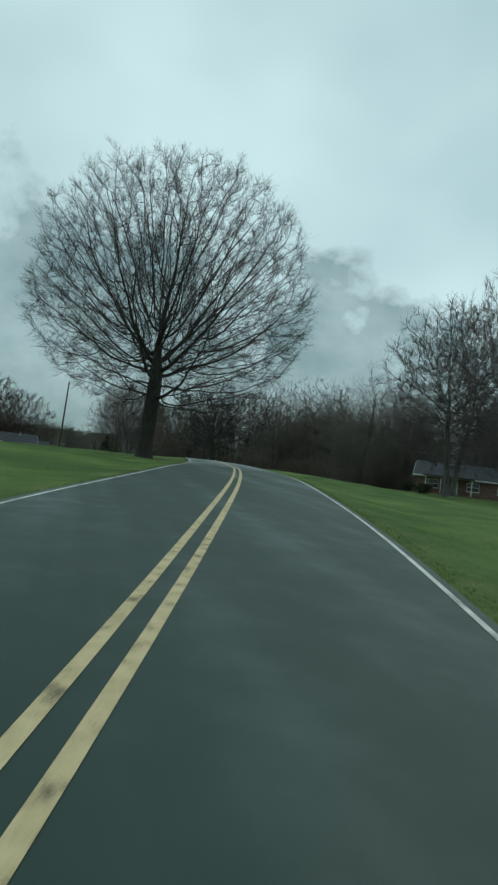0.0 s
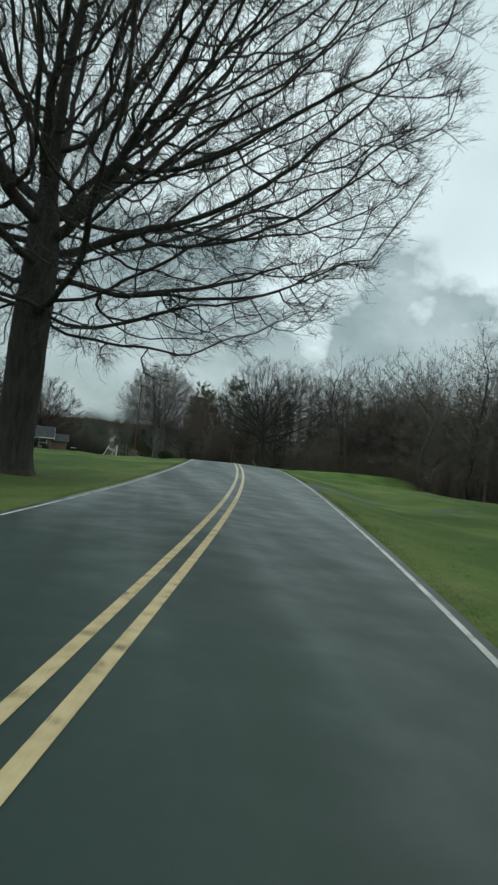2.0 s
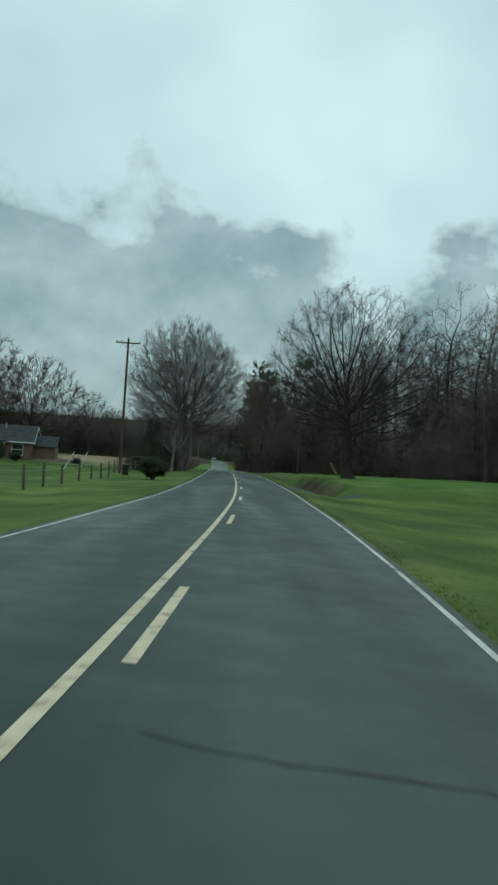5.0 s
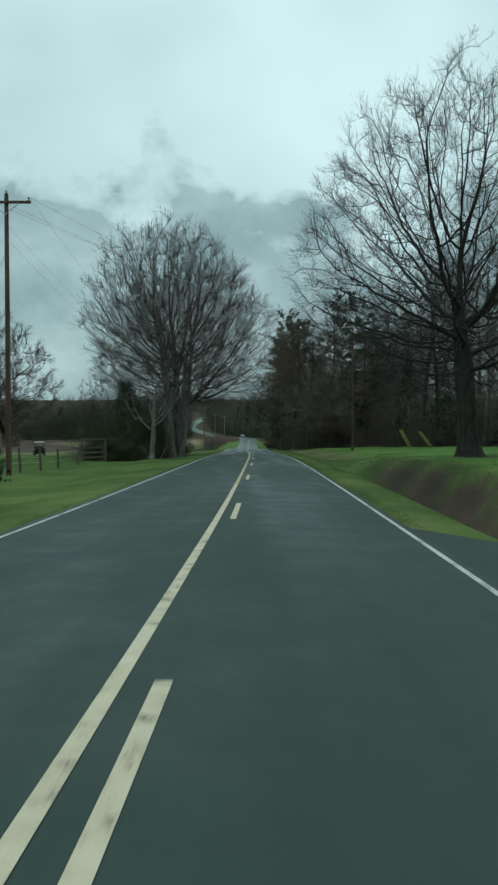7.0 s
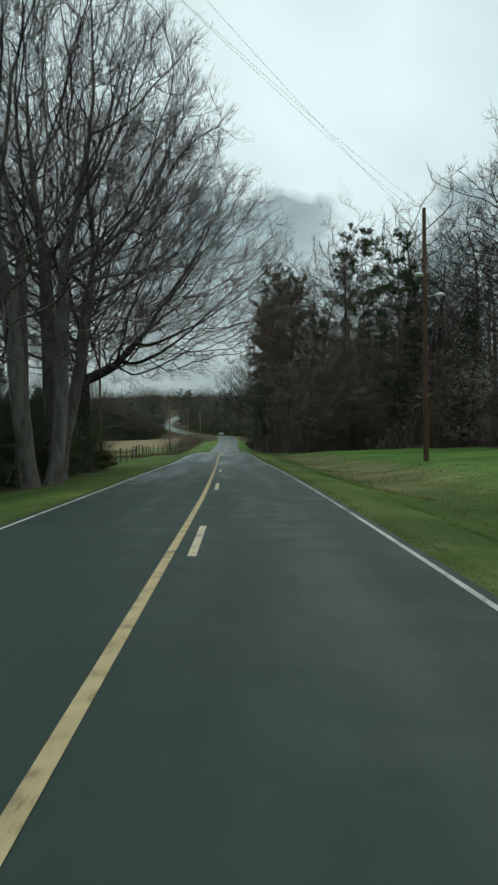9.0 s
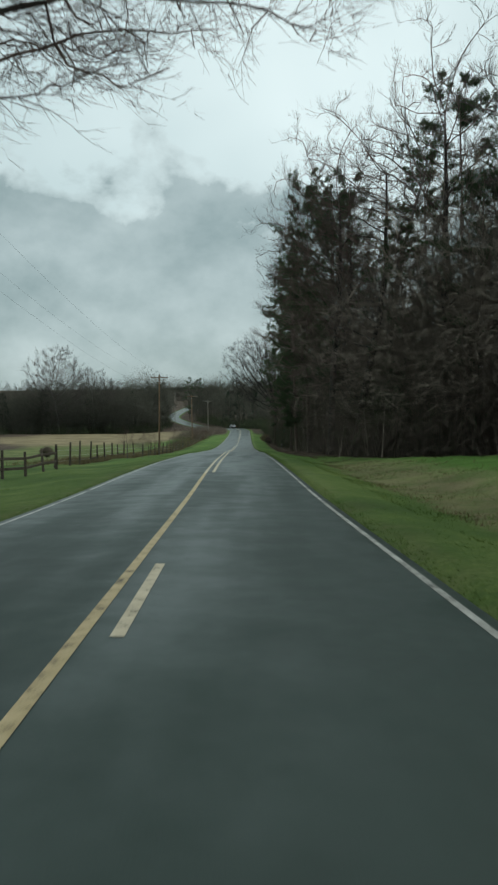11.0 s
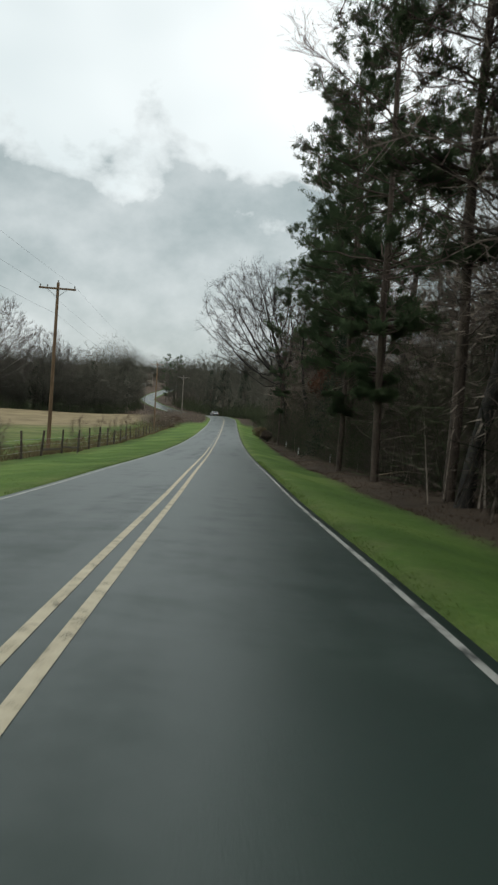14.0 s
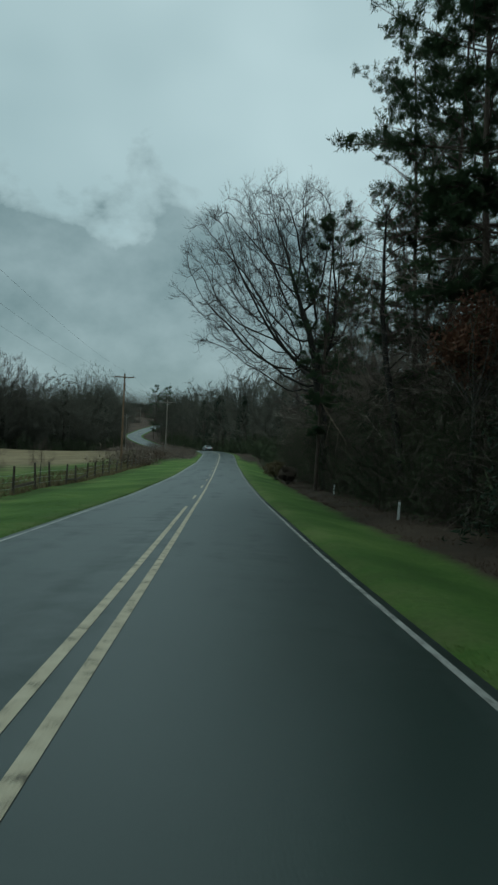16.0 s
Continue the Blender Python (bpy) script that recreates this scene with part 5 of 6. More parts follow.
stand("far_woods", "distant leafless wood beside the far bend", 102, 200, lambda r, n: (r.uniform(430, 760, n), 9 + np.abs(r.normal(0, 22, n))), (17, 25))
far_wood("far_woods", "hazy leafless wood on the far hillside", 103, 500, lambda r, n: (r.uniform(640, 990, n), -(17 + np.abs(r.normal(0, 90, n)))), (11, 18))
far_wood("far_woods", "dark rounded trees behind the brick house", 124, 16, lambda r, n: (r.uniform(196, 268, n), -47 - np.abs(r.normal(0, 9, n))), (13, 17), FAR_WOOD, 1100, 0.045, 0.37, 0.38, 0.8)
stand("far_woods", "dark leafless trees behind the brick house", 118, 55, lambda r, n: (r.uniform(190, 300, n), -48 - np.abs(r.normal(0, 16, n))), (11, 17))
stand("far_woods", "distant leafless wood behind the house and pasture", 104, 110, lambda r, n: (r.uniform(110, 430, n), -85 - np.abs(r.normal(0, 30, n))), (17, 25))
far_wood("far_woods", "hazy wood on the skyline beyond the pasture", 125, 420, lambda r, n: (r.uniform(400, 760, n), -r.uniform(95, 340, n)), (14, 24))
far_wood("far_woods", "distant leafless wood behind the lawn", 105, 450, lambda r, n: (r.uniform(-50, 430, n), 48 + np.abs(r.normal(0, 38, n))), (15, 25))
far_wood("far_woods", "distant wood behind the start of the road", 106, 300, lambda r, n: (r.uniform(-59, 110, n), -(85 + np.abs(r.normal(0, 40, n)))), (9, 14))

# ---------------------------------------------------------------- utility poles and lines
POLE_TOPS = {}


def utility_pole(s, lat, high, material, label, arm=2.4, lamp=False, lean=0.0, turn=0.0):
    """A wooden pole with crossarm, braces and insulators."""
    x, y = spot(s, lat)
    z = float(ground(s, lat))
    at = Matrix.Translation((float(x), float(y), z)) @ pose(0, 0, 0, 0, lean, heading(s) + turn)
    t = thing("utility_pole", label, "utility pole", at, "utility poles along the road")
    part("pole", (rod(bmesh.new(), (0, 0, -0.4), (0, 0, high), 0.15, 0.10, 12), material), t)
    if arm:
        part("crossarm", (boxed((arm, 0.1, 0.13), (0, -0.14, high - 0.45), 0.012), material), t)
        for side in (-1, 1):
            part("brace", (rod(bmesh.new(), (side * 0.7, -0.2, high - 0.5), (0, -0.14, high - 1.05), 0.02, sides=6), STEEL), t)
        for px in (-arm / 2 + 0.1, -arm / 2 + 0.6, arm / 2 - 0.1):
            bm = rod(bmesh.new(), (px, -0.14, high - 0.385), (px, -0.14, high - 0.27), 0.035, 0.05, 8)
            rod(bm, (px, -0.14, high - 0.27), (px, -0.14, high - 0.2), 0.06, 0.03, 8)
            part("insulator", (bm, CERAMIC), t)
        bm = rod(bmesh.new(), (0, 0, high), (0, 0, high + 0.15), 0.03, 0.05, 8)
        part("insulator", (bm, CERAMIC), t)
    if lamp:
        for dx, dy, dz in ((-0.45, -0.5, high - 3.6), (0.75, -0.2, high - 4.6)):
            arm_ob = part("lamp_arm", (rod(bmesh.new(), (0, 0, dz), (dx, dy, dz + 0.12), 0.025, sides=6), STEEL), t)
            bm = bmesh.new()
            bmesh.ops.create_uvsphere(bm, u_segments=12, v_segments=6, radius=0.2, matrix=Matrix.Translation((dx, dy, dz + 0.08)) @ Matrix.Diagonal((1.3, 1.3, 0.6, 1)))
            part("lamp_head", (bm, WHITE_PAINT), arm_ob, "white lamp head")
    POLE_TOPS[(s, lat)] = [at @ Vector((px, -0.14, high - 0.2)) for px in (-arm / 2 + 0.1, -arm / 2 + 0.6, arm / 2 - 0.1)] + [at @ Vector((0, 0, high - 2.2))]
    return t


utility_pole(178, -11.9, 13.9, POLE_WOOD, "tall brown wooden utility pole with one crossarm", 2.5)
utility_pole(220.8, 11.1, 13.2, POLE_WOOD, "reddish wooden utility pole with white area lamps", 0, lamp=True, lean=-0.6)
utility_pole(256, -11.8, 12.6, POLE_WOOD, "brown wooden utility pole with one crossarm", 2.5)
utility_pole(335.5, -11.3, 12.0, POLE_ORANGE, "orange-brown wooden utility pole with one crossarm beside the fence", 2.6, lean=0.8)
utility_pole(422, -12.5, 12.3, POLE_ORANGE, "brown wooden utility pole with one crossarm beside the pasture", 2.6)
utility_pole(474, -10.8, 11.3, POLE_GREY, "weathered grey utility pole with one crossarm at the bend", 2.8)
utility_pole(560, -14, 11.0, POLE_GREY, "weathered grey utility pole with one crossarm", 2.6)
utility_pole(670, -14, 11.0, POLE_GREY, "weathered grey utility pole with one crossarm", 2.6)
utility_pole(770, -12, 11.0, POLE_GREY, "weathered grey utility pole with one crossarm on the far hill", 2.6)


def wire(a, b, sag, thick=0.0055, label="thin dark overhead power line"):
    """A hanging line between two points."""
    u = np.linspace(0, 1, 17)[:, None]
    p = np.array(a) * (1 - u) + np.array(b) * u - np.array([0, 0, 1.0]) * sag * 4 * u * (1 - u)
    v, f = tubes(p[None], np.full((1, 17), thick), 4)
    tagged(new("power_line", np_mesh("power_line", v, f, CABLE)), label, "power line", "power lines")


chain = [(178, -11.9), (256, -11.8), (335.5, -11.3), (422, -12.5), (474, -10.8), (560, -14), (670, -14), (770, -12)]
for one, two in zip(chain, chain[1:]):
    for k in (0, 2, 3):
        wire(POLE_TOPS[one][k], POLE_TOPS[two][k], 1.1)
top2 = place(220.8, 11.0, 13.2)
for k in range(3):
    wire(POLE_TOPS[(178, -11.9)][k], top2 + Vector((0, 0, -0.5 * k)), 0.9)
wire(POLE_TOPS[(178, -11.9)][3] + Vector((0, 0, -0.6)), place(214, -33, 4.6), 0.6, label="thin service line to the house")


def guy(s, lat, top, long=2.9, sleeve=YELLOW_GUARD, tone="yellow", sides=(-0.12, 0.12)):
    """A stay from a pole: one or two wires, each with its guard."""
    foot = place(s, lat)
    t = thing("guy_wire", f"steel stay wire with a {tone} plastic guard", "guy wire", group="stay wires of the pole")
    way = (top - foot).normalized()
    for side in sides:
        off = Vector((side, 0, 0))
        part("wire", (rod(bmesh.new(), foot + off - way * 0.3, top, 0.006, sides=5), WIRE_DARK), t)
        part("guard", (rod(bmesh.new(), foot + off + way * 0.1, foot + off + way * long, 0.04, sides=8), sleeve), t, tone + " plastic guard")


POLE2_TOP, POLE1_TOP = place(220.8, 11.0, 11.5), place(178, -11.9, 11.0)
guy(226.5, 18.7, POLE2_TOP)
guy(227.5, 21.4, POLE2_TOP)
guy(176.5, -17.4, POLE1_TOP, 2.2, WHITE_PAINT, "dirty white", (0,))
guy(177.5, -16.0, POLE1_TOP, 2.2, WHITE_PAINT, "dirty white", (0,))


def yard_light():
    """A leaning dark pole with a lamp arm, by the yard."""
    x, y = spot(120, -21.5)
    t = thing("street_lamp", "dark leaning wooden pole with a small lamp arm", "street lamp",
              Matrix.Translation((float(x), float(y), float(ground(120, -21.5)))) @ pose(0, 0, 0, 0, 2.2, 0))
    part("pole", (rod(bmesh.new(), (0, 0, -0.4), (0, 0, 11.2), 0.15, 0.1, 10), POLE_DARK), t)
    arm = part("lamp_arm", (rod(bmesh.new(), (0, 0, 10.9), (1.1, 0, 11.0), 0.03, sides=6), STEEL), t)
    part("lamp_head", (boxed((0.5, 0.2, 0.12), (1.2, 0, 10.98), 0.03), WHITE_PAINT), arm)


yard_light()

# ---------------------------------------------------------------- fences
def fence(name, label, rail_z, spans, lat_of, step, high, seed, wires=True, rails=False, group="", loose=False):
    """A line of rough wooden posts with wire strands or rails; loose: a few odd boards nailed low between the posts."""
    r = random.Random(seed)
    t = thing(name, label, "fence", group=group)
    bm = rod(bmesh.new(), (0, 0, -0.3), (0, 0, 1.0), 0.082, 0.066, 8)
    me = bm_mesh("post", bm, POST_WOOD)
    s, feet = spans[0], []
    while s < spans[1]:
        lat = lat_of(s)
        p = place(s, lat)
        tall = high * r.uniform(0.85, 1.12)
        feet.append(p)
        part("post", me, t, at=Matrix.Translation(p) @ pose(0, 0, 0, r.uniform(-4, 4), r.uniform(-4, 4), r.uniform(0, 360)) @ Matrix.Diagonal((1, 1, tall, 1)))
        s += step * r.uniform(0.75, 1.25)
    pts = np.array([tuple(p) for p in feet])
    for z in rail_z:
        path = pts + np.array([0, 0, z])
        if wires:
            v, f = tubes(path[None], np.full((1, len(path)), 0.006), 4)
            part("wire", np_mesh("wire", v, f, STEEL), t)
        if rails:
            for a, b in zip(path, path[1:]):
                a, b = Vector(a), Vector(b)
                m = (b - a).to_track_quat("X", "Z").to_matrix().to_4x4()
                part("rail", (boxed(((b - a).length + 0.1, 0.05, 0.14), (a + b) / 2, 0.01, m), POST_WOOD), t)
    if loose:
        for a, b in zip(pts[::1], pts[1:]):
            if r.random() < 0.3:
                a, b = Vector(a) + Vector((0, 0, r.uniform(0.25, 0.45))), Vector(b) + Vector((0, 0, r.uniform(0.25, 0.6)))
                m = (b - a).to_track_quat("X", "Z").to_matrix().to_4x4()
                part("board", (boxed(((b - a).length + 0.2, 0.04, 0.15), (a + b) / 2, 0.01, m), POST_WOOD), t)
    return t


fence("pasture_fence", "old wire fence on rough grey wooden posts round the pasture", (0.35, 0.7, 1.05), (268, 445), lambda s: float(np.interp(s, [268, 300, 316, 340, 360, 445], [-10.2, -11.2, -10.1, -10.0, -10.2, -10.6])), 4.6, 1.62, 1, loose=True)
fence("rail_fence", "weathered wooden rail fence behind the oaks", (0.45, 0.95), (228, 266), lambda s: -9.6 - 0.06 * (266 - s), 2.6, 1.25, 2, wires=False, rails=True)
fence("yard_fence", "sparse wooden posts with wire along the lawn", (0.5, 0.95), (104, 170), lambda s: -9.8 - 0.02 * (s - 104), 4.6, 1.2, 3)
fence("paddock_fence", "dark wooden paddock fence beside the pole", (0.5, 1.0), (174, 195.5), lambda s: -12.4 + 0.02 * (s - 174), 4.2, 1.35, 4)
fence("board_fence", "row of close dark fence posts behind the pole", (0.6, 1.1), (203, 216), lambda s: -12.3 - 0.05 * (s - 203), 2.4, 1.35, 5, wires=False, rails=True)


def gate(s, lat):
    """A wooden field gate with three rails."""
    x, y = spot(s, lat)
    t = thing("field_gate", "dark wooden three-rail field gate", "gate", Matrix.Translation((float(x), float(y), float(ground(s, lat)))) @ pose(0, 0, 0, 0, 0, heading(s) + 35))
    for px in (-1.0, 1.0):
        part("post", (boxed((0.13, 0.13, 1.9), (px, 0, 0.8), 0.015), POST_WOOD), t)
    for z in (0.35, 0.75, 1.15):
        part("rail", (boxed((1.86, 0.05, 0.12), (0, 0, z), 0.01), POST_WOOD), t)
    part("lintel", (boxed((2.3, 0.11, 0.11), (0, 0, 1.8), 0.015), POST_WOOD), t)


gate(201, -12.6)


def cart(s, lat):
    """A small dark utility cart with a white roof."""
    x, y = spot(s, lat)
    t = thing("utility_cart", "small dark utility cart with a pale roof parked in the paddock", "utility vehicle",
              Matrix.Translation((float(x), float(y), float(ground(s, lat)))) @ pose(0, 0, 0, 0, 0, heading(s) + 20))
    part("body", (boxed((1.35, 2.3, 0.55), (0, 0, 0.62), 0.08), BLACK_PAINT), t)
    part("cargo_bed", (boxed((1.3, 0.8, 0.35), (0, -0.95, 1.0), 0.05), BLACK_PAINT), t)
    part("seat", (boxed((1.1, 0.45, 0.5), (0, -0.2, 1.1), 0.08), RUBBER), t)
    part("roof", (boxed((1.4, 1.5, 0.08), (0, 0.05, 1.9), 0.03), WHITE_PAINT), t, "pale plastic roof")
    for px in (-0.62, 0.62):
        for py in (-0.6, 0.72):
            part("roof_post", (rod(bmesh.new(), (px, py, 0.8), (px * 0.95, py * 0.9, 1.9), 0.025, sides=6), BLACK_PAINT), t)
        for py in (-0.8, 0.8):
            w = part("wheel", (rod(bmesh.new(), (px - 0.1, py, 0.3), (px + 0.1, py, 0.3), 0.3, sides=16), RUBBER), t)
            part("rim", (rod(bmesh.new(), (px - 0.11, py, 0.3), (px + 0.11, py, 0.3), 0.15, sides=12), STEEL), w)


cart(241, -28.0)


def wheelie_bin(s, lat):
    """A black bin on two wheels."""
    x, y = spot(s, lat)
    t = thing("wheeled_bin", "black plastic wheeled bin standing on the grass", "bin", Matrix.Translation((float(x), float(y), float(ground(s, lat)))) @ pose(0, 0, 0, 0, 0, 25))
    bm = rod(bmesh.new(), (0, 0, 0.05), (0, 0, 0.98), 0.34, 0.43, 4)
    bmesh.ops.rotate(bm, verts=bm.verts, matrix=Matrix.Rotation(radians(45), 3, "Z"))
    bmesh.ops.bevel(bm, geom=list(bm.edges), offset=0.03, segments=1, affect="EDGES")
    part("body", (bm, BLACK_PAINT), t)
    part("lid", (boxed((0.66, 0.7, 0.06), (0, 0, 1.02), 0.02), BLACK_PAINT), t)
    part("handle", (rod(bmesh.new(), (-0.28, 0.36, 0.95), (0.28, 0.36, 0.95), 0.02, sides=6), RUBBER), t)
    for px in (-0.28, 0.28):
        part("wheel", (rod(bmesh.new(), (px - 0.03, 0.28, 0.12), (px + 0.03, 0.28, 0.12), 0.12, sides=12), RUBBER), t)


wheelie_bin(171.0, -10.4)


def roof_prism(length, depth, rise, over, thick=0.14):
    """A gable roof along x, as a thick slab folded at the ridge."""
    bm = bmesh.new()
    a, b = length / 2 + over, depth / 2 + over
    drop = rise * over / (depth / 2)
    top = [(-a, -b, -drop), (a, -b, -drop), (a, 0, rise), (-a, 0, rise), (a, b, -drop), (-a, b, -drop)]
    up = [bm.verts.new((x, y, z + thick)) for x, y, z in top]
    dn = [bm.verts.new(p) for p in top]
    bm.faces.new((up[0], up[1], up[2], up[3]))
    bm.faces.new((up[3], up[2], up[4], up[5]))
    bm.faces.new((dn[3], dn[2], dn[1], dn[0]))
    bm.faces.new((dn[5], dn[4], dn[2], dn[3]))
    for i, j in ((0, 1), (1, 2), (2, 4), (4, 5), (5, 3), (3, 0)):
        bm.faces.new((up[j], up[i], dn[i], dn[j]))
    bmesh.ops.recalc_face_normals(bm, faces=bm.faces)
    return bm


def gable_walls(length, depth, high, rise, material, holes=()):
    """A shell of walls with gable ends; openings (x, z, w, h) are cut through the front (y = -depth / 2)."""
    bm = bmesh.new()
    t = 0.2
    # front wall in strips round the openings
    y = -depth / 2 + t / 2
    xs = sorted({-length / 2, length / 2, *[x - w / 2 for x, z, w, h in holes], *[x + w / 2 for x, z, w, h in holes]})
    for x0, x1 in zip(xs, xs[1:]):
        mid = (x0 + x1) / 2
        cut = [(z, z + h) for x, z, w, h in holes if abs(mid - x) < w / 2]
        z0 = 0.0
        for lo, hi in cut:
            if lo > z0 + 0.01:
                block(bm, (x1 - x0, t, lo - z0), (mid, y, (lo + z0) / 2))
            z0 = hi
        block(bm, (x1 - x0, t, high - z0), (mid, y, (high + z0) / 2))
    block(bm, (length, t, high), (0, depth / 2 - t / 2, high / 2))
    for side in (-1, 1):
        x = side * (length / 2 - t / 2)
        block(bm, (t, depth - 2 * t, high), (x, 0, high / 2))
        v = [bm.verts.new((x + dx, yy, zz)) for dx in (-t / 2, t / 2) for yy, zz in ((-depth / 2, high), (depth / 2, high), (0, high + rise))]
        bm.faces.new(v[:3])
        bm.faces.new(v[5:2:-1])
        for i, j in ((0, 1), (1, 2), (2, 0)):
            bm.faces.new((v[j], v[i], v[i + 3], v[j + 3]))
    bmesh.ops.recalc_face_normals(bm, faces=bm.faces)
    return bm, material


def window(parent, x, z, w, h, y):
    """A white sash window set in the front wall."""
    bm = bmesh.new()
    for dx in (-w / 2 + 0.04, w / 2 - 0.04):
        block(bm, (0.09, 0.12, h), (x + dx, y, z + h / 2))
    for dz in (0.04, h / 2, h - 0.04):
        block(bm, (w - 0.18, 0.1, 0.08), (x, y, z + dz))
    t = part("window", (bm, WHITE_PAINT), parent, "white-framed sash window")
    part("pane", (boxed((w - 0.1, 0.02, h - 0.1), (x, y + 0.05, z + h / 2)), GLASS_DARK), t)
    part("sill", (boxed((w + 0.15, 0.2, 0.06), (x, y - 0.12, z - 0.03), 0.01), WHITE_PAINT), t)


def ranch_house(at, length, depth, high, rise, label, openings, porch=None, wing=None):
    t = thing("house", label, "house", at)
    part("wall", gable_walls(length, depth, high, rise, BRICK_WALL, [(x, z, w, h) for x, z, w, h, kind in openings]), t, "brown brick wall")
    roof = part("roof", (roof_prism(length, depth, rise, 0.5), ROOF_DARK), t, "dark shingle roof", at=Matrix.Translation((0, 0, high)))
    part("vent_pipe", (rod(bmesh.new(), (length * 0.2, -1, rise * 0.5), (length * 0.2, -1, rise + 0.5), 0.06, sides=8), WHITE_PAINT), roof)
    part("fascia", (boxed((length + 1.0, 0.05, 0.2), (0, -depth / 2 - 0.52, high - 0.13), 0.01), WHITE_PAINT), t, "white fascia board")
    for end in (-1, 1):
        for face in (-1, 1):
            a, b = Vector((end * (length / 2 + 0.53), face * (depth / 2 + 0.5), high - 0.5 * rise / (depth / 2))), Vector((end * (length / 2 + 0.53), 0, high + rise))
            m = (b - a).to_track_quat("X", "Z").to_matrix().to_4x4()
            part("bargeboard", (boxed(((b - a).length, 0.05, 0.22), (a + b) / 2 - Vector((0, 0, 0.06)), 0.01, m), WHITE_PAINT), t, "white bargeboard")
    for x, z, w, h, kind in openings:
        if kind == "window":
            window(t, x, z, w, h, -depth / 2 + 0.08)
        else:
            d = part("door", (boxed((w, 0.06, h), (x, -depth / 2 + 0.1, z + h / 2), 0.01), WHITE_PAINT), t, "white panelled front door")
            part("door_handle", (rod(bmesh.new(), (x + w * 0.36, -depth / 2 + 0.04, z + 1), (x + w * 0.36, -depth / 2 - 0.02, z + 1), 0.03, sides=8), STEEL), d)
    if porch:
        x0, x1, out = porch
        n = 4
        for k in range(n):
            part("porch_post", (boxed((0.16, 0.16, high - 0.15), (x0 + (x1 - x0) * k / (n - 1), -depth / 2 - out, (high - 0.15) / 2), 0.015), WHITE_PAINT), t, "white porch post")
        part("porch_roof", (boxed((x1 - x0 + 0.8, out + 0.6, 0.16), ((x0 + x1) / 2, -depth / 2 - out / 2 - 0.2, high), 0.02), ROOF_DARK), t)
        part("porch_floor", (boxed((x1 - x0 + 0.5, out + 0.2, 0.2), ((x0 + x1) / 2, -depth / 2 - out / 2 - 0.1, 0.1), 0.02), BRICK_WALL), t)
    if wing:
        wx, wl = wing
        w = part("wing_wall", gable_walls(wl, depth * 0.6, high * 0.8, rise * 0.6, BRICK_WALL, ()), t, at=Matrix.Translation((wx, 0.5, 0)))
        part("wing_roof", (roof_prism(wl, depth * 0.6, rise * 0.6, 0.4), ROOF_DARK), w, at=Matrix.Translation((0, 0, high * 0.8)))
    return t


x, y = spot(224, -39.5)
ranch_house(Matrix.Translation((float(x), float(y), float(ground(224, -37.5)) + 0.1)) @ pose(0, 0, 0, 0, 0, 22), 15, 8.5, 2.7, 2.4,
            "brick ranch house with dark roof and white windows",
            [(-5.5, 0.9, 1.6, 1.3, "window"), (-2.6, 0.9, 1.6, 1.3, "window"), (0.2, 0.05, 1.0, 2.05, "door"), (2.2, 0.9, 1.2, 1.3, "window"), (5.4, 0.5, 1.8, 1.8, "window")],
            porch=(-1.2, 3.6, 1.6), wing=(9.0, 4.0))
x, y = spot(106, 42)
ranch_house(Matrix.Translation((float(x), float(y), float(ground(106, 42)) + 0.2)) @ pose(0, 0, 0, 0, 0, -14), 18, 9, 2.7, 2.0,
            "brick ranch house with dark roof and white porch posts",
            [(-6.5, 0.9, 1.6, 1.3, "window"), (-3.4, 0.05, 1.0, 2.05, "door"), (-0.8, 0.9, 1.8, 1.3, "window"), (3.5, 0.9, 1.8, 1.3, "window"), (6.6, 0.9, 1.4, 1.3, "window")],
            porch=(-7.5, -1.0, 1.7))


# ---------------------------------------------------------------- shrubs and small things
def shrub(name, label, s, lat, wide, high, seed, material, n=60, per=40, size=0.075):
    """A rounded shrub of stems and small leaves."""
    r = np.random.default_rng(seed)
    x, y = spot(s, lat)
    t = thing(name, label, "shrub", Matrix.Translation((float(x), float(y), float(ground(s, lat)))))
    k = 14
    ang = r.uniform(0, 2 * np.pi, k)
    way = np.stack([np.cos(ang) * 0.6, np.sin(ang) * 0.6, np.ones(k)], 1)
    path, rad = limbs_of(r, np.tile((0.0, 0, -0.1), (k, 1)), way, np.full(k, high * 0.8), np.full(k, 0.03), 4, 0.15, 0.02, 0.4)
    part("stems", np_mesh("stems", *tubes(path, rad, 4), BARK_GREY), t)
    d = r.normal(size=(n, 3))
    d /= np.linalg.norm(d, axis=1, keepdims=True)
    c = d * r.uniform(0.4, 1, (n, 1)) * np.array([wide / 2, wide / 2, high / 2]) * 0.85 + np.array([0, 0, high * 0.52])
    c[:, 2] = np.maximum(c[:, 2], 0.12)
    part("foliage", np_mesh("foliage", *tufts(r, c, np.tile((wide * 0.13, wide * 0.13, high * 0.12), (n, 1)), per, size, 0.5), material), t)
    return t


shrub("round_shrub", "rounded dark evergreen shrub at the roadside", 158, -6.5, 2.5, 1.8, 1, BRUSH_GREEN, 150, 90, 0.06)
shrub("olive_shrub", "olive-yellow leafy shrub beside the fence", 236, -8.4, 2.4, 1.5, 2, LEAF_OLIVE, 90, 50)
shrub("garden_shrub", "dark rounded shrub beside the house", 86, 25.5, 2.6, 1.6, 3, BRUSH_GREEN)
shrub("garden_shrub", "dark rounded shrub beside the house", 96, 27, 2.2, 1.4, 4, BRUSH_GREEN)
shrub("garden_shrub", "dark rounded shrub in front of the brick house", 213, -32, 2.2, 1.6, 5, BRUSH_GREEN)
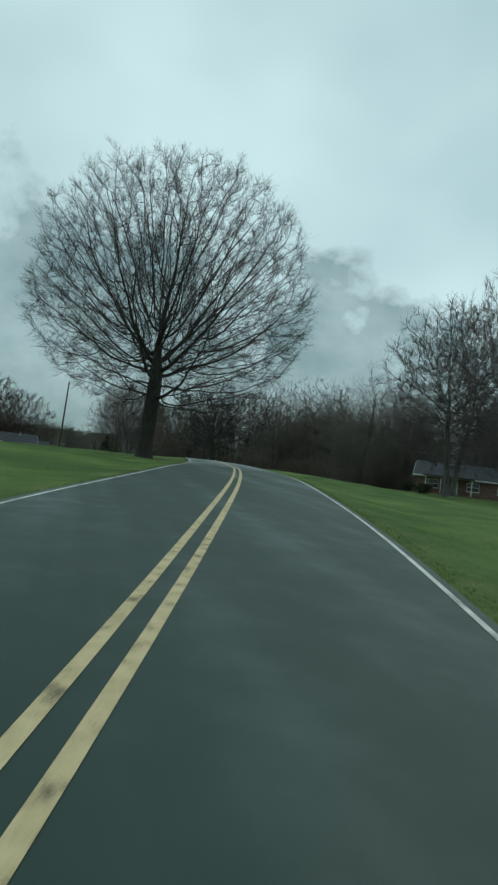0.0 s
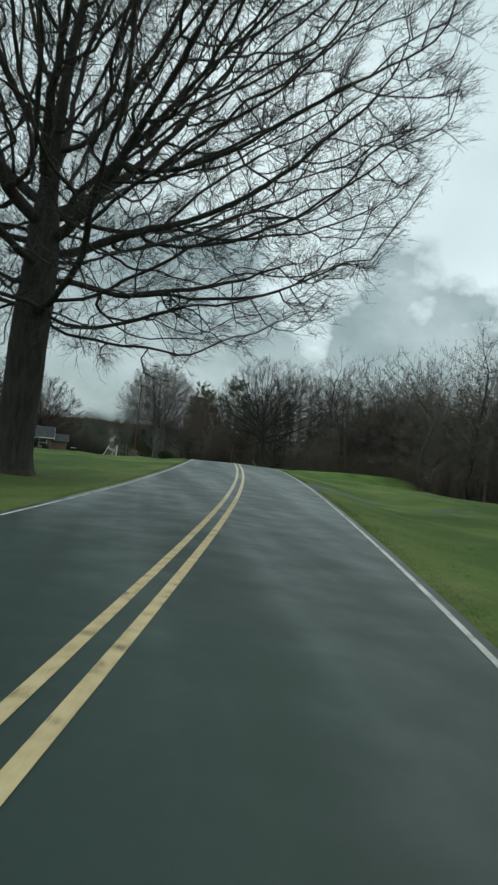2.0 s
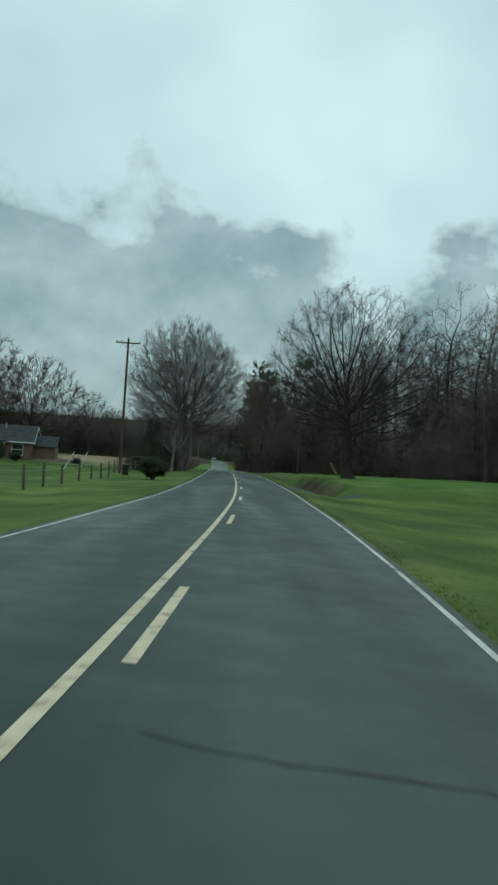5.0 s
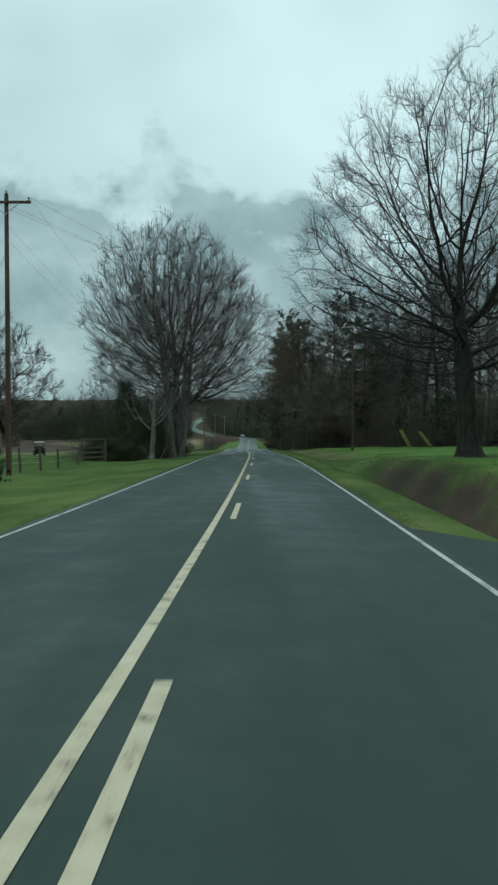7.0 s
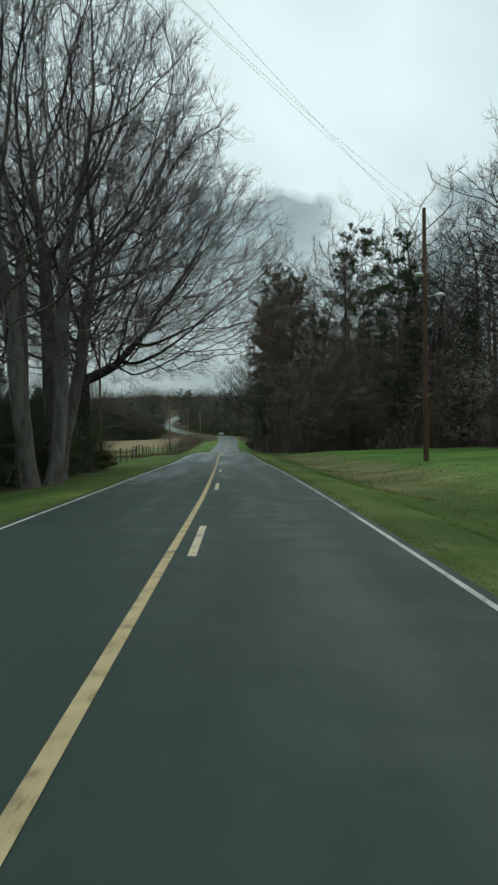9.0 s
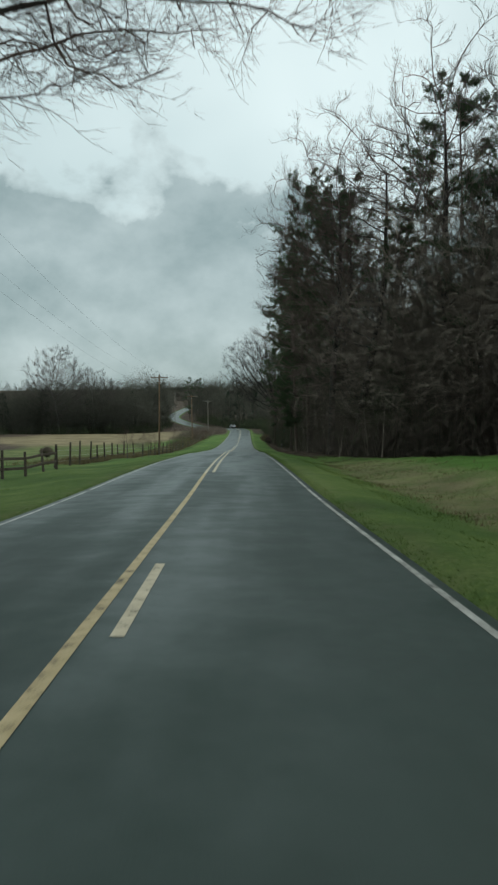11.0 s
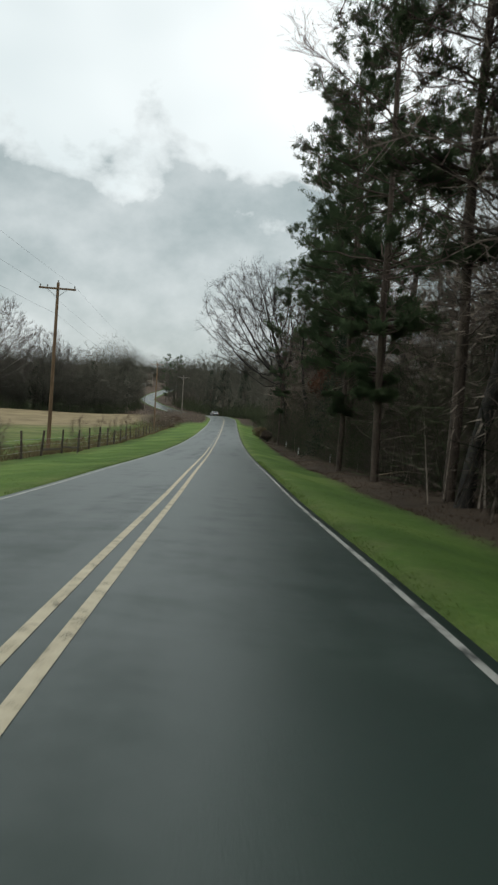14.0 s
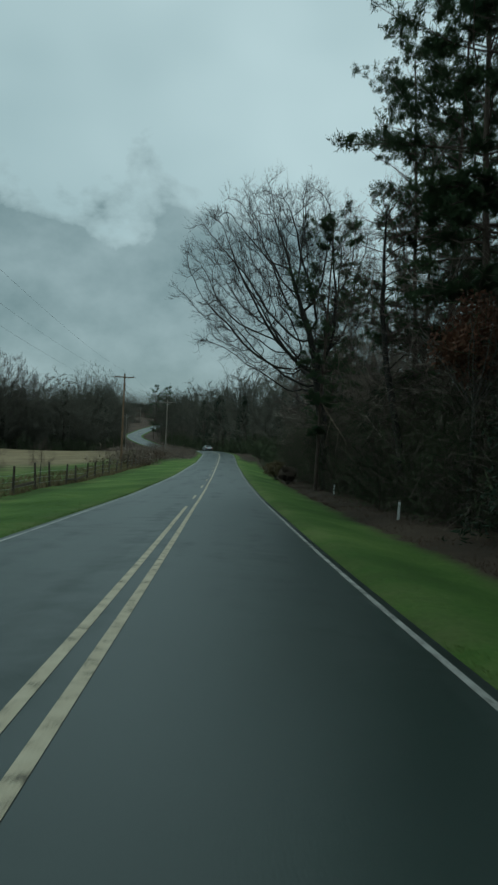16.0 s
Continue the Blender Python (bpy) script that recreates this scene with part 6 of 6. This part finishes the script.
shrub("garden_shrub", "tall dark shrub in front of the brick house", 214, -34.5, 1.6, 2.6, 6, BRUSH_GREEN)
shrub("pasture_bush", "small brown bush in the pasture", 345, -31, 2.6, 2.0, 7, BRUSH, 80, 40)
shrub("verge_bush", "straw-brown bush at the wood's edge", 400, 6.6, 2.8, 2.2, 8, WEEDS, 80, 40)
shrub("verge_bush", "brown leafless bush at the wood's edge", 392, 7.2, 2.2, 1.8, 9, BRUSH, 80, 40)
russet = shrub("beech_sapling", "young beech holding russet dead leaves", 349, 10.0, 3.6, 4.4, 10, LEAF_RUSSET, 110, 26, 0.1)
russet.matrix_basis = Matrix.Translation((0, 0, 4.2)) @ russet.matrix_basis
part("trunk", (rod(bmesh.new(), (0, 0, -4.4), (0, 0, 1.5), 0.1, 0.06, 8), BARK_GREY), russet)


def marker_post(s, lat, label, high=1.0):
    x, y = spot(s, lat)
    t = thing("marker_post", label, "marker post", Matrix.Translation((float(x), float(y), float(ground(s, lat)))) @ pose(0, 0, 0, 0, 2, 0))
    part("post", (boxed((0.1, 0.06, high + 0.3), (0, 0, high / 2 - 0.15), 0.01), WHITE_PAINT), t)
    part("cap", (boxed((0.11, 0.07, 0.08), (0, 0, high + 0.04), 0.01), POST_WOOD), t)


marker_post(100, -9.5, "short white wooden marker post by the lawn", 0.9)
for s0, l0 in ((352, 8.2), (372, 8.6), (339, 9.4)):
    marker_post(s0, l0, "small white marker stake at the wood's edge", 0.7)


sapling = planted("sapling", "young bare tree beside the pasture fence", "sapling", 336, -9.3,
                  grown_tree(95, 2.9, 1.8, 0.035, 0.8, 70, 0.2, waist=0.5, belly=0.7, leader=0.3, twig=0.005, shoots_per=2, shoot=0.35, cut=0.02),
                  BARK_GREY, TWIG_BROWN, 0, group="saplings along the fence")
for s0, l0, k0 in ((349, -9.9, 0.95), (291, -7.9, 0.8), (300, -8.4, 1.0), (284, -8.2, 0.9), (360, -10.4, 1.0), (317, -9.2, 0.8), (372, -10.8, 1.1)):
    again(sapling, s0, l0, s0 * 31 % 360, k0)


def branch(name, label, p, way, length, r, seed):
    """A fallen or broken branch with side shoots."""
    g = np.random.default_rng(seed)
    path, rad = limbs_of(g, np.array([tuple(p)]), np.array([way], float), np.array([length]), np.array([r]), 7, 0.12, 0.0, 0.3)
    pieces = [tubes(path, rad, 7)]
    st, wy, ln, rr = shoots(g, path, rad, 6, 0.25, 45, 0.35, lambda a, b: np.full(len(a), 9.0), 0.05)
    pa, ra = limbs_of(g, st, wy, ln, rr, 3, 0.15, 0.0, 0.4)
    pieces.append(tubes(pa, ra, 4))
    tagged(new(name, np_mesh(name, *merged(pieces), DEADWOOD)), label, "branch")


branch("fallen_branch", "pale fallen branch at the wood's edge", place(293, 8.4, 0.08), (1, 0.2, 0.05), 2.2, 0.05, 2)
branch("fallen_branch", "pale fallen branch in the leaf litter", place(318, 8.5, 0.15), (1, 0.5, 0.3), 3.0, 0.05, 3)
branch("fallen_branch", "grey fallen branch in the leaf litter", place(305, 8.8, 0.1), (0.6, 1, 0.05), 2.5, 0.06, 4)
branch("hanging_branch", "pale dead branch hanging out of the wood", place(377, 8.2, 6.4), (0.6, -0.3, -0.75), 5.0, 0.07, 5)


def sedan(at):
    """A small saloon car seen from behind."""
    t = thing("car", "small silver saloon car on the far road", "car", at)
    bm = bmesh.new()
    outline = [(-2.15, 0.35), (-2.2, 0.75), (-2.05, 0.98), (-1.35, 1.02), (-0.75, 1.42), (0.45, 1.44), (1.15, 1.0), (2.05, 0.85), (2.2, 0.6), (2.15, 0.35)]
    rings = []
    for side, tuck in ((-0.86, 0.0), (0.86, 0.0)):
        rings.append([bm.verts.new((side * (0.82 if z > 1.1 else 1.0), y, z)) for y, z in outline])
    n = len(outline)
    for k in range(n):
        bm.faces.new((rings[0][k], rings[0][(k + 1) % n], rings[1][(k + 1) % n], rings[1][k]))
    bm.faces.new(rings[0][::-1])
    bm.faces.new(rings[1])
    bmesh.ops.recalc_face_normals(bm, faces=bm.faces)
    bmesh.ops.bevel(bm, geom=list(bm.edges), offset=0.05, segments=1, affect="EDGES")
    part("body", (bm, CAR_PAINT), t)
    part("rear_window", (boxed((1.25, 0.03, 0.5), (0, -1.12, 1.24), 0.01, Matrix.Rotation(radians(-56), 4, "X")), GLASS_DARK), t)
    part("bumper", (boxed((1.7, 0.15, 0.25), (0, -2.2, 0.5), 0.04), BLACK_PAINT), t)
    for px in (-0.68, 0.68):
        part("tail_light", (boxed((0.3, 0.06, 0.16), (px, -2.19, 0.83), 0.02), RED_LENS), t, "red tail light")
    for px in (-0.78, 0.78):
        for py in (-1.35, 1.35):
            w = part("wheel", (rod(bmesh.new(), (px - 0.1, py, 0.31), (px + 0.1, py, 0.31), 0.31, sides=18), RUBBER), t)
            part("rim", (rod(bmesh.new(), (px - 0.11, py, 0.31), (px + 0.11, py, 0.31), 0.19, sides=12), STEEL), w)


x, y = spot(511, 1.6)
sedan(Matrix.Translation((float(x), float(y), float(crown(511, 1.6)) + 0.01)) @ pose(0, 0, 0, -1, 0, heading(511)))

# ---------------------------------------------------------------- grass
def grass(seed, n, sr, lats, label, tall=0.035, material=BLADES):
    """Blades beside the road, three to a tuft."""
    r = np.random.default_rng(seed)
    s = r.uniform(*sr, n)
    lat = lats[0] + (lats[1] - lats[0]) * r.uniform(0, 1, n) ** 1.9
    bare = (lat > 0) & (((np.abs(s - 75) < 3.4) & (lat < 6)) | (np.abs(s - 75) < 1.6) | ((np.abs(s - 150.9) < 3.4) & (lat < 6)) | (np.abs(s - 150.9) < 1.8))
    keep = ~bare & (lat * np.sign(lats[0]) < np.where(lat > 0, wood_edge(s) + 0.5, 99))
    s, lat = s[keep], lat[keep]
    n = len(s)
    x, y = spot(s, lat)
    root = np.stack([x, y, ground(s, lat) - 0.02], 1)[:, None] + r.normal(0, 0.06, (n, 3, 3)) * np.array([1, 1, 0])
    h = tall * r.uniform(0.5, 1.3, (n, 3, 1))
    tip = root + np.concatenate([r.normal(0, 0.45, (n, 3, 2)) * h, h], 2)
    a = r.uniform(0, np.pi, (n, 3, 1))
    w = np.concatenate([np.cos(a), np.sin(a), 0 * a], 2) * (0.006 + 0.05 * tall)
    v = np.stack([root - w, root + w, tip], 2).reshape(-1, 3)
    tagged(new("grass", np_mesh("grass", v, np.arange(len(v)).reshape(-1, 3), material)), label, "grass", kind="stuff")


grass(1, 34000, (-8, 330), (3.38, 7.0), "short green winter grass on the verge")
grass(2, 30000, (-8, 380), (-3.5, -7.5), "short green winter grass on the verge")
grass(3, 3200, (158, 266), (6.0, 11.5), "straw-coloured weeds on the ditch bank", 0.11, WEEDS)
grass(5, 16000, (140, 266), (5.0, 10.5), "rough green grass in the ditch", 0.06)
grass(4, 7000, (275, 440), (-10.2, -16), "dry weeds along the pasture fence", 0.35, WEEDS)
grass(6, 9000, (268, 425), (6.8, 10.8), "dead brown weeds and leaves along the wood's edge", 0.09, LEAF_RED)
